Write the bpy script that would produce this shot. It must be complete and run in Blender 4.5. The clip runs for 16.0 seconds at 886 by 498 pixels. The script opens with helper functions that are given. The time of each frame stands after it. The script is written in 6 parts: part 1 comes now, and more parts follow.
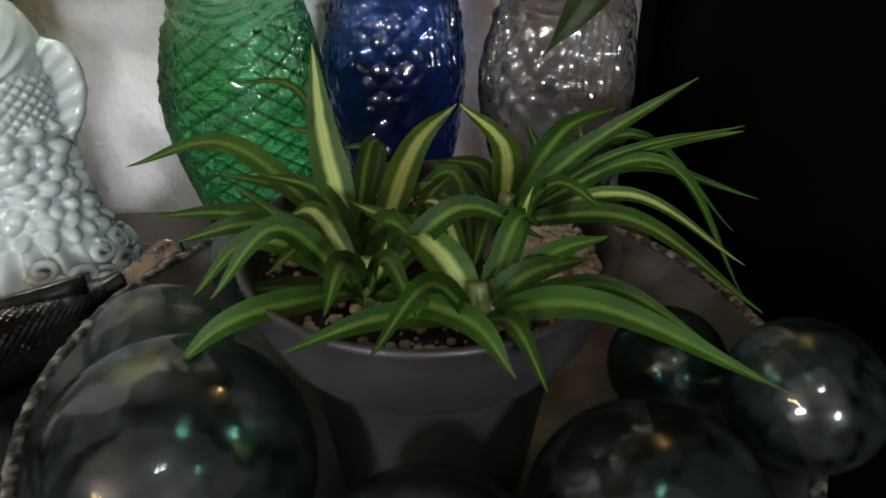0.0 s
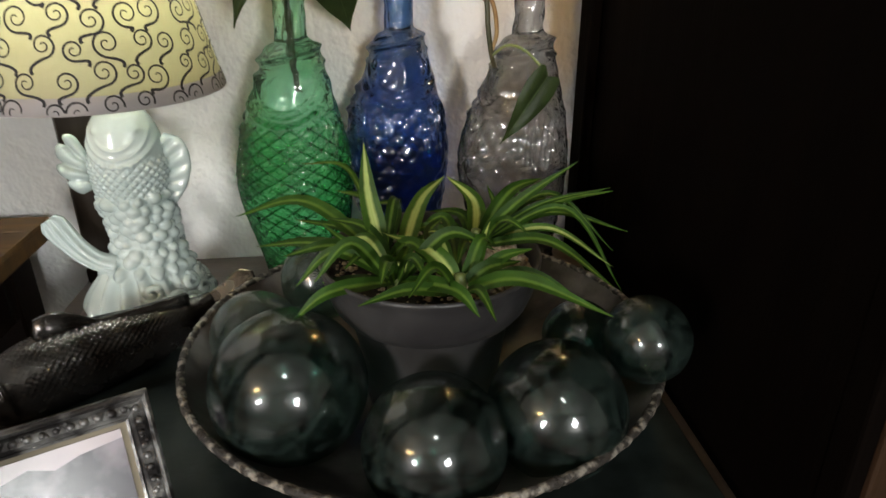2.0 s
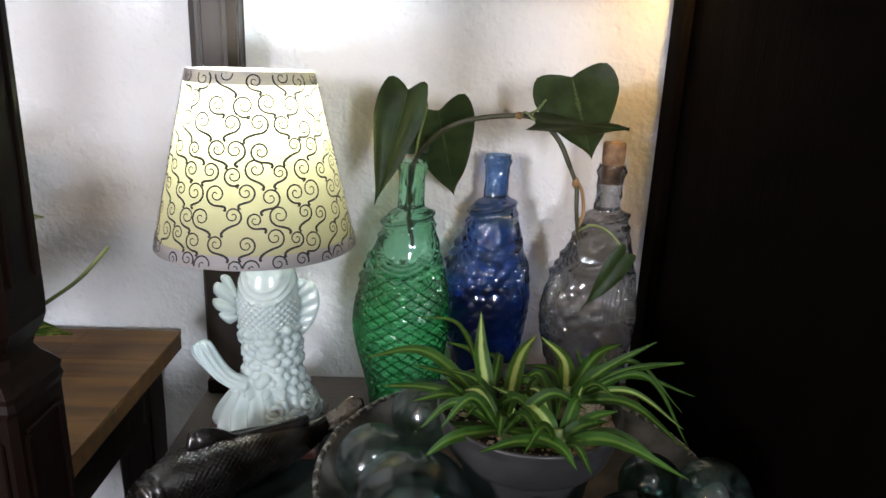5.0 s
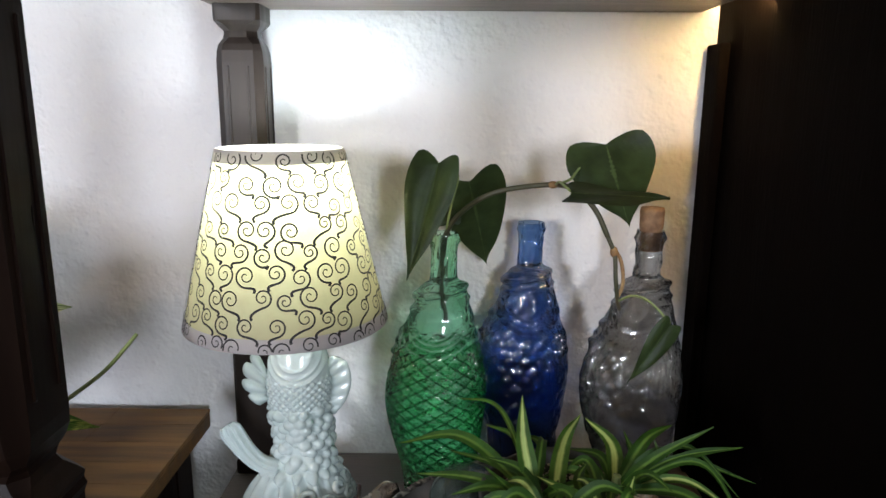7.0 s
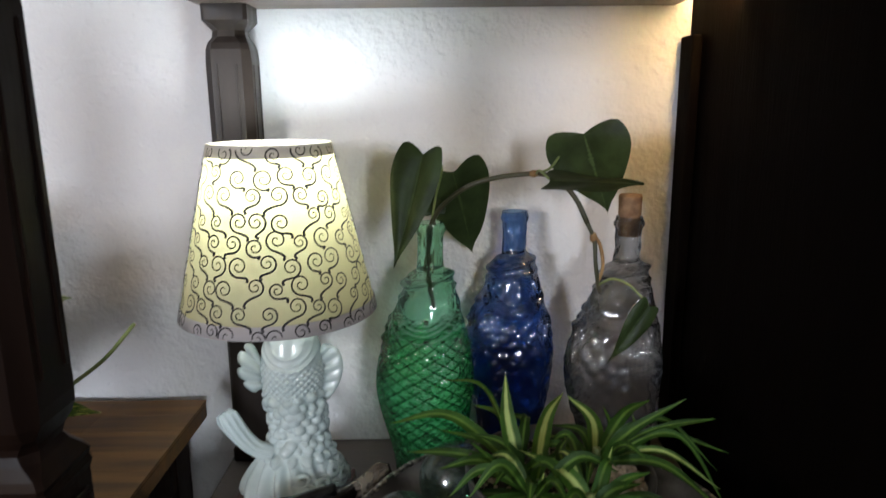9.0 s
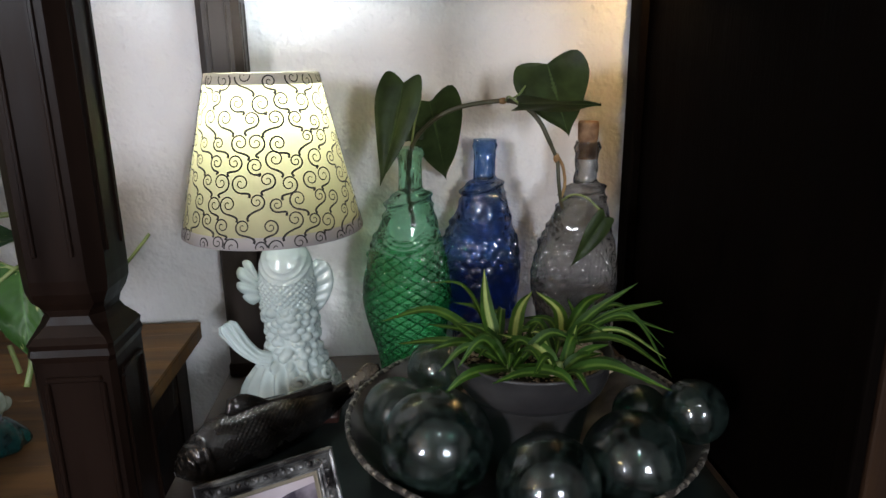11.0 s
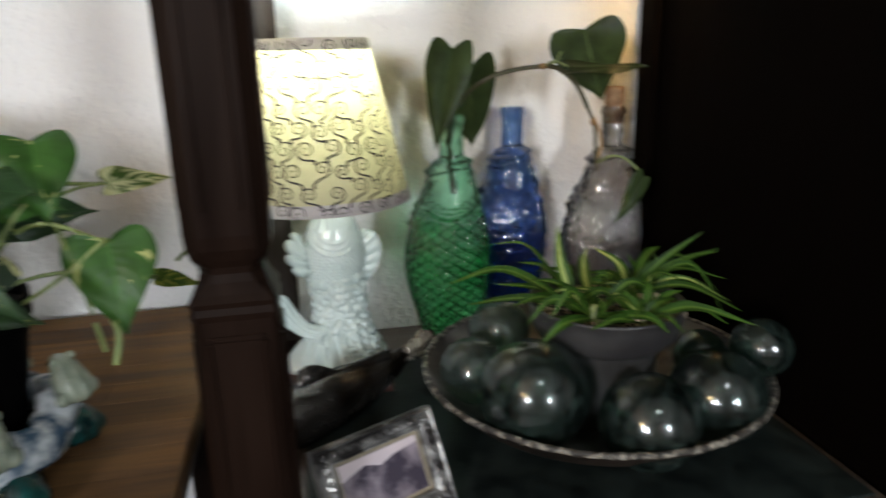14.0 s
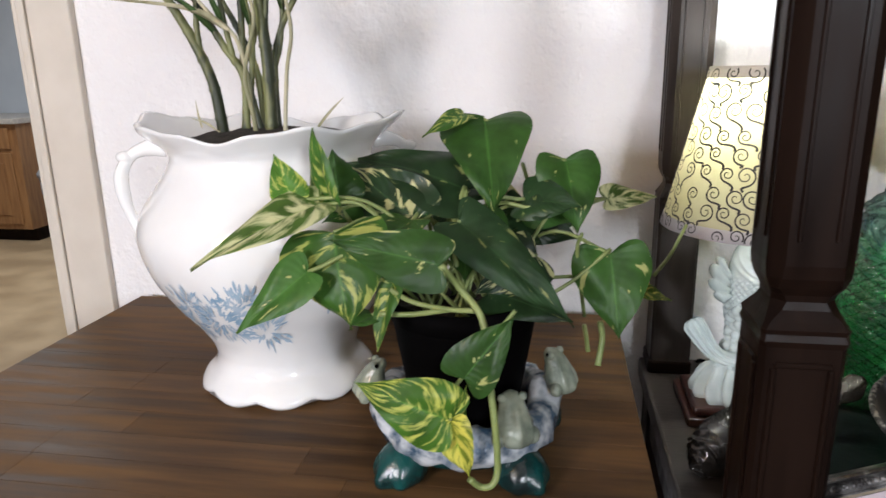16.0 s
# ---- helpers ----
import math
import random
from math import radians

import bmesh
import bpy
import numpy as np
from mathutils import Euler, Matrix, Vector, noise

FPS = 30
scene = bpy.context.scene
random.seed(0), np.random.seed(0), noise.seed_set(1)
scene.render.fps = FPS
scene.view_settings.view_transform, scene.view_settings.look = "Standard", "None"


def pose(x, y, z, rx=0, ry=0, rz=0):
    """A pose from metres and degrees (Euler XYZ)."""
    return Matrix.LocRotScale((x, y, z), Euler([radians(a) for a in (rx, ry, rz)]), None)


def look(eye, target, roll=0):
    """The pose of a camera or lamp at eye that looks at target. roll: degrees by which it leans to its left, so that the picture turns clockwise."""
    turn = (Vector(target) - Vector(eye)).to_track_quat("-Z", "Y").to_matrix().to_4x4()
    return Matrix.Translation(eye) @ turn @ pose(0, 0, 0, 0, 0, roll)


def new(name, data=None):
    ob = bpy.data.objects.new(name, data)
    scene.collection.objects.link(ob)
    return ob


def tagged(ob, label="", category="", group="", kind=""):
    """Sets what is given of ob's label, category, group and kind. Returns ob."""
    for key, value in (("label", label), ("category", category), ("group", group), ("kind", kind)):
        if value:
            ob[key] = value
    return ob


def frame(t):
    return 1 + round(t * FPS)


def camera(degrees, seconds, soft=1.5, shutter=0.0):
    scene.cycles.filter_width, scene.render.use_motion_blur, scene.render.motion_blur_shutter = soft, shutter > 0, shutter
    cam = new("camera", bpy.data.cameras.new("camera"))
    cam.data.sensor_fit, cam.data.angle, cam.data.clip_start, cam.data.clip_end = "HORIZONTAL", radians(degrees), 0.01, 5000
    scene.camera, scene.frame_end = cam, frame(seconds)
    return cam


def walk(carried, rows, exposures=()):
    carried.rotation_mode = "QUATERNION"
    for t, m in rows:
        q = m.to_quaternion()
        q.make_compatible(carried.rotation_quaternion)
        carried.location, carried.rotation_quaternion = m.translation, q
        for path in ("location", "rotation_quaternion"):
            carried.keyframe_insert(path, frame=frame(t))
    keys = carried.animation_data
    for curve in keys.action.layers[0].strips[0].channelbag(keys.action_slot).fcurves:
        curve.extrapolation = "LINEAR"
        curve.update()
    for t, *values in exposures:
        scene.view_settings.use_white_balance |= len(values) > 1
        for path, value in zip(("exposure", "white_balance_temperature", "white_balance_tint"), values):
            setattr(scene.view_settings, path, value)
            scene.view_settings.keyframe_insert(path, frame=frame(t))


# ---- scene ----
cam = camera(67.0, 16.0, shutter=0.5)
PATH = [
    (0, (0.006, -0.05, 1.047), (0.117, 1.673, 0.037), -0.6),
    (0.5, (-0.004, -0.105, 1.062), (0.144, 1.629, 0.077), -0.4),
    (1, (-0.004, -0.155, 1.079), (0.176, 1.602, 0.143), -0.2),
    (1.5, (-0.016, -0.212, 1.098), (0.184, 1.575, 0.223), 0.3),
    (2, (-0.021, -0.26, 1.119), (0.159, 1.55, 0.287), -0.3),
    (2.5, (-0.026, -0.301, 1.139), (0.139, 1.54, 0.378), -1.1),
    (3, (-0.04, -0.334, 1.163), (0.111, 1.536, 0.472), -0.5),
    (3.5, (-0.056, -0.353, 1.177), (0.084, 1.537, 0.537), 2.1),
    (4, (-0.08, -0.358, 1.195), (0.007, 1.551, 0.607), 2.1),
    (4.2, (-0.08, -0.358, 1.201), (0.009, 1.555, 0.624), 2.0),
    (6.3, (-0.126, -0.329, 1.22), (-0.115, 1.613, 0.741), 2.2),
    (6.5, (-0.121, -0.327, 1.22), (-0.123, 1.623, 0.776), 1.5),
    (7, (-0.104, -0.319, 1.237), (-0.111, 1.637, 0.82), 0.4),
    (7.5, (-0.094, -0.321, 1.239), (-0.079, 1.636, 0.826), -0.4),
    (8, (-0.077, -0.322, 1.249), (0.013, 1.634, 0.842), -1.2),
    (8.5, (-0.074, -0.329, 1.248), (0.011, 1.627, 0.841), -1.3),
    (9, (-0.095, -0.349, 1.233), (-0.082, 1.605, 0.807), -0.6),
    (9.5, (-0.105, -0.381, 1.2), (-0.077, 1.558, 0.71), -1.2),
    (9.7, (-0.114, -0.394, 1.199), (-0.04, 1.535, 0.673), -1.0),
    (11.8, (-0.144, -0.46, 1.187), (0.065, 1.456, 0.653), -0.6),
    (12, (-0.152, -0.44, 1.182), (0.12, 1.464, 0.633), -0.9),
    (12.5, (-0.163, -0.406, 1.165), (0.182, 1.485, 0.612), -2.2),
    (13, (-0.201, -0.416, 1.165), (0.249, 1.459, 0.637), -0.3),
    (13.5, (-0.252, -0.445, 1.161), (0.278, 1.396, 0.589), -1.2),
    (14, (-0.312, -0.446, 1.17), (0.076, 1.434, 0.607), -1.4),
    (14.5, (-0.413, -0.461, 1.194), (-0.36, 1.459, 0.639), 0.3),
    (15, (-0.47, -0.459, 1.197), (-0.681, 1.45, 0.638), 0.1),
    (15.5, (-0.505, -0.464, 1.203), (-0.846, 1.434, 0.673), -1.3),
    (16, (-0.55, -0.469, 1.189), (-0.877, 1.436, 0.678), -1.0),
]
EXPOSURES = [  # seconds, stops, kelvin, tint
    (0.0, 0.0, 6900, 8), (1.0, 0.07, 7250, 4), (1.5, 0.12, 7400, 2), (2.5, 0.15, 7550, 6), (3.2, 0.18, 7000, 9), (4.0, 0.22, 6500, 8), (6.5, 0.16, 6450, 7), (7.0, 0.05, 6400, 6), (8.0, -0.18, 6450, 6),
    (9.0, -0.30, 6450, 6), (9.5, -0.38, 6500, 6), (12.0, -0.14, 6600, 6), (12.6, -0.10, 6850, 6), (13.0, -0.05, 6900, 6), (13.5, 0.06, 6850, 2), (14.5, 0.03, 6900, 3), (15.0, 0.12, 6900, 9), (16.0, 0.17, 6800, 9),
]
walk(cam, [(t, look(eye, target, roll)) for t, eye, target, roll in PATH], EXPOSURES)
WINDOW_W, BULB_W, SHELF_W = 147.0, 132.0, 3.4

# ---- daylight, exposure ----
world = bpy.data.worlds.new("world")
scene.world = world
world.use_nodes = True
sky = world.node_tree.nodes.new("ShaderNodeTexSky")
sky.sky_type, sky.sun_disc, sky.sun_elevation, sky.sun_rotation = "NISHITA", False, radians(35), radians(150)
world.node_tree.nodes["Background"].inputs[1].default_value = 0.08
world.node_tree.links.new(sky.outputs[0], world.node_tree.nodes["Background"].inputs[0])


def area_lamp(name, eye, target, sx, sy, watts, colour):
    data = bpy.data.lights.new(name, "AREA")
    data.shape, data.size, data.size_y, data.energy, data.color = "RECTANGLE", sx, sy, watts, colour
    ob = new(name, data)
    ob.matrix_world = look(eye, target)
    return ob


# daylight in the two window openings
area_lamp("window_light_west", (-2.15, -3.02, 1.60), (-2.0, 0.0, 1.1), 0.52, 0.62, WINDOW_W * 0.76, (0.82, 0.86, 1.0))
area_lamp("window_light_east", (0.75, -3.02, 1.50), (0.1, 0.0, 1.1), 0.40, 0.6, WINDOW_W * 0.44, (0.82, 0.88, 1.0))
# unseen warm lamp added in the gap, for the glow on the right wall
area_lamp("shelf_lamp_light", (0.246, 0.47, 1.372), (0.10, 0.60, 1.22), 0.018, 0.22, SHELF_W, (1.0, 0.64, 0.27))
# unseen area lamp added to brighten the kitchen
area_lamp("kitchen_light", (-3.6, 2.6, 2.38), (-3.6, 2.6, 0), 0.8, 0.8, 42, (0.85, 0.92, 1.0))

# ---- helpers of this scene ----
ORIGIN = {}


def thing(name, loc, label, category, group="", kind=""):
    ob = new(name)
    ob.location = loc
    ob.empty_display_size = 0.05
    ORIGIN[ob] = Vector(loc)
    return tagged(ob, label, category, group, kind)


def part(name, bm, material, parent=None, label="", smooth=True, fix=True):
    if fix:
        bmesh.ops.recalc_face_normals(bm, faces=bm.faces)
    me = bpy.data.meshes.new(name)
    bm.to_mesh(me)
    bm.free()
    if smooth:
        me.polygons.foreach_set("use_smooth", [True] * len(me.polygons))
    me.materials.append(material)
    ob = new(name, me)
    if parent:
        ob.parent = parent
        ob.matrix_parent_inverse = Matrix.Translation(-ORIGIN.get(parent, Vector()))
    return tagged(ob, label)


def solid(name, bm, material, label, category="", group="", kind="", smooth=False, fix=True):
    return tagged(part(name, bm, material, None, label, smooth, fix), "", category, group, kind)


def block(x0, x1, y0, y1, z0, z1, bevel=0.0, bm=None, segments=2):
    bm = bm or bmesh.new()
    m = Matrix.Translation(((x0 + x1) / 2, (y0 + y1) / 2, (z0 + z1) / 2)) @ Matrix.Diagonal((x1 - x0, y1 - y0, z1 - z0, 1))
    made = bmesh.ops.create_cube(bm, size=1, matrix=m)
    if bevel:
        edges = list({e for v in made["verts"] for e in v.link_edges})
        bmesh.ops.bevel(bm, geom=edges, offset=bevel, segments=segments, affect="EDGES", profile=0.5)
    return bm


def skin(rings, closed=True, cap0=True, cap1=True, bm=None, uv=False):
    """A surface through rings of points, each ring closed or open."""
    bm = bm or bmesh.new()
    rows = [[bm.verts.new(p) for p in ring] for ring in rings]
    layer = bm.loops.layers.uv.verify() if uv else None
    n = len(rows[0])
    for i in range(len(rows) - 1):
        for j in range(n if closed else n - 1):
            k = (j + 1) % n
            f = bm.faces.new((rows[i][j], rows[i][k], rows[i + 1][k], rows[i + 1][j]))
            if uv:
                for loop, (a, b) in zip(f.loops, ((j, i), (j + 1, i), (j + 1, i + 1), (j, i + 1))):
                    loop[layer].uv = (a / (n - 1 if not closed else n), b / (len(rows) - 1))
    if closed and cap0:
        bm.faces.new(rows[0][::-1])
    if closed and cap1:
        bm.faces.new(rows[-1])
    return bm


def circle(cx, cy, z, r, n, shape=None):
    out = []
    for j in range(n):
        a = 2 * math.pi * j / n
        q = shape(a, r) if shape else r
        out.append((cx + q * math.cos(a), cy + q * math.sin(a), z))
    return out


def lathe(cx, cy, profile, n=48, cap0=True, cap1=True, bm=None):
    return skin([circle(cx, cy, z, r, n) for r, z in profile], True, cap0, cap1, bm)


def smooth_path(points, steps=8):
    """A Catmull-Rom line through the points."""
    p = [Vector(q) for q in points]
    p = [p[0] * 2 - p[1]] + p + [p[-1] * 2 - p[-2]]
    out = []
    for i in range(1, len(p) - 2):
        for s in range(steps):
            t = s / steps
            a, b, c, d = p[i - 1 : i + 3]
            out.append(0.5 * (2 * b + (c - a) * t + (2 * a - 5 * b + 4 * c - d) * t * t + (3 * b - a - 3 * c + d) * t ** 3))
    return out + [p[-2]]


def tube(points, radius, n=8, bm=None, steps=6):
    """A round rod along a line; radius is a number or a function of 0..1."""
    line = smooth_path(points, steps)
    rings = []
    side = None
    for i, q in enumerate(line):
        d = (line[min(i + 1, len(line) - 1)] - line[max(i - 1, 0)]).normalized()
        side = (side or (Vector((0, 0, 1)) if abs(d.z) < 0.9 else Vector((1, 0, 0))))
        side = (side - d * side.dot(d)).normalized()
        up = d.cross(side)
        r = radius(i / (len(line) - 1)) if callable(radius) else radius
        rings.append([q + (side * math.cos(2 * math.pi * j / n) + up * math.sin(2 * math.pi * j / n)) * r for j in range(n)])
    return skin(rings, bm=bm)


def ball(centre, r, bm=None, sub=2, squash=(1, 1, 1)):
    bm = bm or bmesh.new()
    bmesh.ops.create_icosphere(bm, subdivisions=sub, radius=1, matrix=Matrix.Translation(centre) @ Matrix.Diagonal((r * squash[0], r * squash[1], r * squash[2], 1)))
    return bm


def bump(x, centre, width):
    return math.exp(-(((x - centre) / width) ** 2))


def spline(x, xs, ys):
    """Smooth interpolation of a profile."""
    if x <= xs[0]:
        return ys[0]
    for i in range(len(xs) - 1):
        if x <= xs[i + 1]:
            t = (x - xs[i]) / (xs[i + 1] - xs[i])
            a, b = ys[max(i - 1, 0)], ys[min(i + 2, len(ys) - 1)]
            p, q = ys[i], ys[i + 1]
            return 0.5 * (2 * p + (q - a) * t + (2 * a - 5 * p + 4 * q - b) * t * t + (3 * p - a - 3 * q + b) * t ** 3)
    return ys[-1]


# ---- materials ----
def material(name, colour, rough=0.5, metal=0.0, second=None, scale=8.0, detail=6.0, lo=0.35, hi=0.65, stretch=(1, 1, 1), bump_scale=0.0, bump_size=0.0,
             rough_var=0.0, bump_detail=4, coat=0.0, spec=0.5, random_tone=0.0, coords="Object", sheen=0.0):
    """A principled surface: two colours mixed by noise, fine relief by a second noise, uneven gloss."""
    m = bpy.data.materials.new(name)
    m.use_nodes = True
    nt, b = m.node_tree, m.node_tree.nodes["Principled BSDF"]
    b.inputs["Roughness"].default_value, b.inputs["Metallic"].default_value = rough, metal
    b.inputs["Specular IOR Level"].default_value, b.inputs["Coat Weight"].default_value = spec, coat
    b.inputs["Coat Roughness"].default_value = 0.12
    tc, mp = nt.nodes.new("ShaderNodeTexCoord"), nt.nodes.new("ShaderNodeMapping")
    mp.inputs["Scale"].default_value = stretch
    nt.links.new(tc.outputs[coords], mp.inputs[0])
    ns, rp = nt.nodes.new("ShaderNodeTexNoise"), nt.nodes.new("ShaderNodeValToRGB")
    ns.inputs["Scale"].default_value, ns.inputs["Detail"].default_value = scale, detail
    nt.links.new(mp.outputs[0], ns.inputs["Vector"])
    nt.links.new(ns.outputs[0], rp.inputs[0])
    rp.color_ramp.elements[0].position, rp.color_ramp.elements[1].position = lo, hi
    second = second or tuple(c * 0.75 for c in colour)
    rp.color_ramp.elements[0].color, rp.color_ramp.elements[1].color = (*second, 1), (*colour, 1)
    out = rp.outputs[0]
    if random_tone:
        oi, mr, mx = nt.nodes.new("ShaderNodeObjectInfo"), nt.nodes.new("ShaderNodeMapRange"), nt.nodes.new("ShaderNodeMix")
        mr.inputs["To Min"].default_value, mr.inputs["To Max"].default_value = 1 - random_tone, 1 + random_tone
        nt.links.new(oi.outputs["Random"], mr.inputs["Value"])
        mx.data_type, mx.blend_type = "RGBA", "MULTIPLY"
        mx.inputs[0].default_value = 1
        nt.links.new(out, mx.inputs[6])
        nt.links.new(mr.outputs[0], mx.inputs[7])
        out = mx.outputs[2]
    nt.links.new(out, b.inputs["Base Color"])
    if rough_var:
        r2 = nt.nodes.new("ShaderNodeMapRange")
        r2.inputs["From Min"].default_value, r2.inputs["From Max"].default_value = 0.3, 0.7
        r2.inputs["To Min"].default_value, r2.inputs["To Max"].default_value = max(rough - rough_var, 0.02), min(rough + rough_var, 1)
        nt.links.new(ns.outputs[0], r2.inputs[0])
        nt.links.new(r2.outputs[0], b.inputs["Roughness"])
    if bump_scale:
        n2, bp = nt.nodes.new("ShaderNodeTexNoise"), nt.nodes.new("ShaderNodeBump")
        n2.inputs["Scale"].default_value, n2.inputs["Detail"].default_value = bump_size, bump_detail
        bp.inputs["Strength"].default_value, bp.inputs["Distance"].default_value = 1.0, bump_scale
        nt.links.new(mp.outputs[0], n2.inputs["Vector"])
        nt.links.new(n2.outputs[0], bp.inputs["Height"])
        nt.links.new(bp.outputs[0], b.inputs["Normal"])
    return m


def glass(name, tint, haze=0.0, haze_colour=(0.5, 0.5, 0.5), clear=0.5, gloss_rough=0.02, refract_rough=0.0, ior=1.45, soft=0.0, smudge=0.0, base=0.05, rim=0.7, relief=0.0, relief_size=60.0):
    """Coloured glass: part goes straight through, part is bent, the rest mirrors, more so at a glancing angle; haze is
    a diffuse film for dust and painted milky reflection.
    """
    m = bpy.data.materials.new(name)
    m.use_nodes = True
    nt = m.node_tree
    nt.nodes.remove(nt.nodes["Principled BSDF"])
    tr, rf, gl, df = (nt.nodes.new("ShaderNodeBsdf" + k) for k in ("Transparent", "Refraction", "Glossy", "Diffuse"))
    tr.inputs[0].default_value = rf.inputs[0].default_value = (*tint, 1)
    rf.inputs["IOR"].default_value, rf.inputs["Roughness"].default_value = ior, refract_rough
    gl.inputs["Roughness"].default_value = gloss_rough
    df.inputs[0].default_value = (*haze_colour, 1)
    lw, pw, sh = nt.nodes.new("ShaderNodeLayerWeight"), nt.nodes.new("ShaderNodeMath"), nt.nodes.new("ShaderNodeMapRange")
    lw.inputs[0].default_value = 0.5
    pw.operation = "POWER"
    pw.inputs[1].default_value = 3.0
    sh.inputs["To Min"].default_value, sh.inputs["To Max"].default_value = base, rim
    nt.links.new(lw.outputs["Facing"], pw.inputs[0])
    nt.links.new(pw.outputs[0], sh.inputs[0])
    m1, m2, m3 = (nt.nodes.new("ShaderNodeMixShader") for _ in range(3))
    m1.inputs[0].default_value, m3.inputs[0].default_value = 1 - clear, haze
    nt.links.new(tr.outputs[0], m1.inputs[1]), nt.links.new(rf.outputs[0], m1.inputs[2])
    nt.links.new(sh.outputs[0], m2.inputs[0])
    nt.links.new(m1.outputs[0], m2.inputs[1])
    shiny = [gl]
    if soft:
        g2, m4 = nt.nodes.new("ShaderNodeBsdfGlossy"), nt.nodes.new("ShaderNodeMixShader")
        g2.inputs["Roughness"].default_value, m4.inputs[0].default_value = 0.27, soft
        nt.links.new(gl.outputs[0], m4.inputs[1]), nt.links.new(g2.outputs[0], m4.inputs[2])
        nt.links.new(m4.outputs[0], m2.inputs[2])
        shiny.append(g2)
    else:
        nt.links.new(gl.outputs[0], m2.inputs[2])
    tc = nt.nodes.new("ShaderNodeTexCoord")
    if relief:  # the uneven skin of old glass
        n2, bp = nt.nodes.new("ShaderNodeTexNoise"), nt.nodes.new("ShaderNodeBump")
        n2.inputs["Scale"].default_value, n2.inputs["Detail"].default_value = relief_size, 5
        bp.inputs["Strength"].default_value, bp.inputs["Distance"].default_value = 1.0, relief
        nt.links.new(tc.outputs["Object"], n2.inputs["Vector"]), nt.links.new(n2.outputs[0], bp.inputs["Height"])
        for node in shiny + [rf]:
            nt.links.new(bp.outputs[0], node.inputs["Normal"])
    if smudge:  # uneven film: dust, and milky reflection put into its colour
        ns, mr = (nt.nodes.new("ShaderNode" + k) for k in ("TexNoise", "MapRange"))
        ns.inputs["Scale"].default_value, ns.inputs["Detail"].default_value = 45, 9
        ns.inputs["Distortion"].default_value = 1.5
        mr.inputs["From Min"].default_value, mr.inputs["From Max"].default_value = 0.38, 0.72
        mr.inputs["To Min"].default_value, mr.inputs["To Max"].default_value = haze, haze + smudge
        nt.links.new(tc.outputs["Object"], ns.inputs["Vector"]), nt.links.new(ns.outputs[0], mr.inputs[0])
        nt.links.new(mr.outputs[0], m3.inputs[0])
    nt.links.new(m2.outputs[0], m3.inputs[1]), nt.links.new(df.outputs[0], m3.inputs[2])
    nt.links.new(m3.outputs[0], nt.nodes["Material Output"].inputs[0])
    return m


def glow(name, colour, strength):
    m = bpy.data.materials.new(name)
    m.use_nodes = True
    b = m.node_tree.nodes["Principled BSDF"]
    b.inputs["Base Color"].default_value = b.inputs["Emission Color"].default_value = (*colour, 1)
    b.inputs["Emission Strength"].default_value = strength
    return m


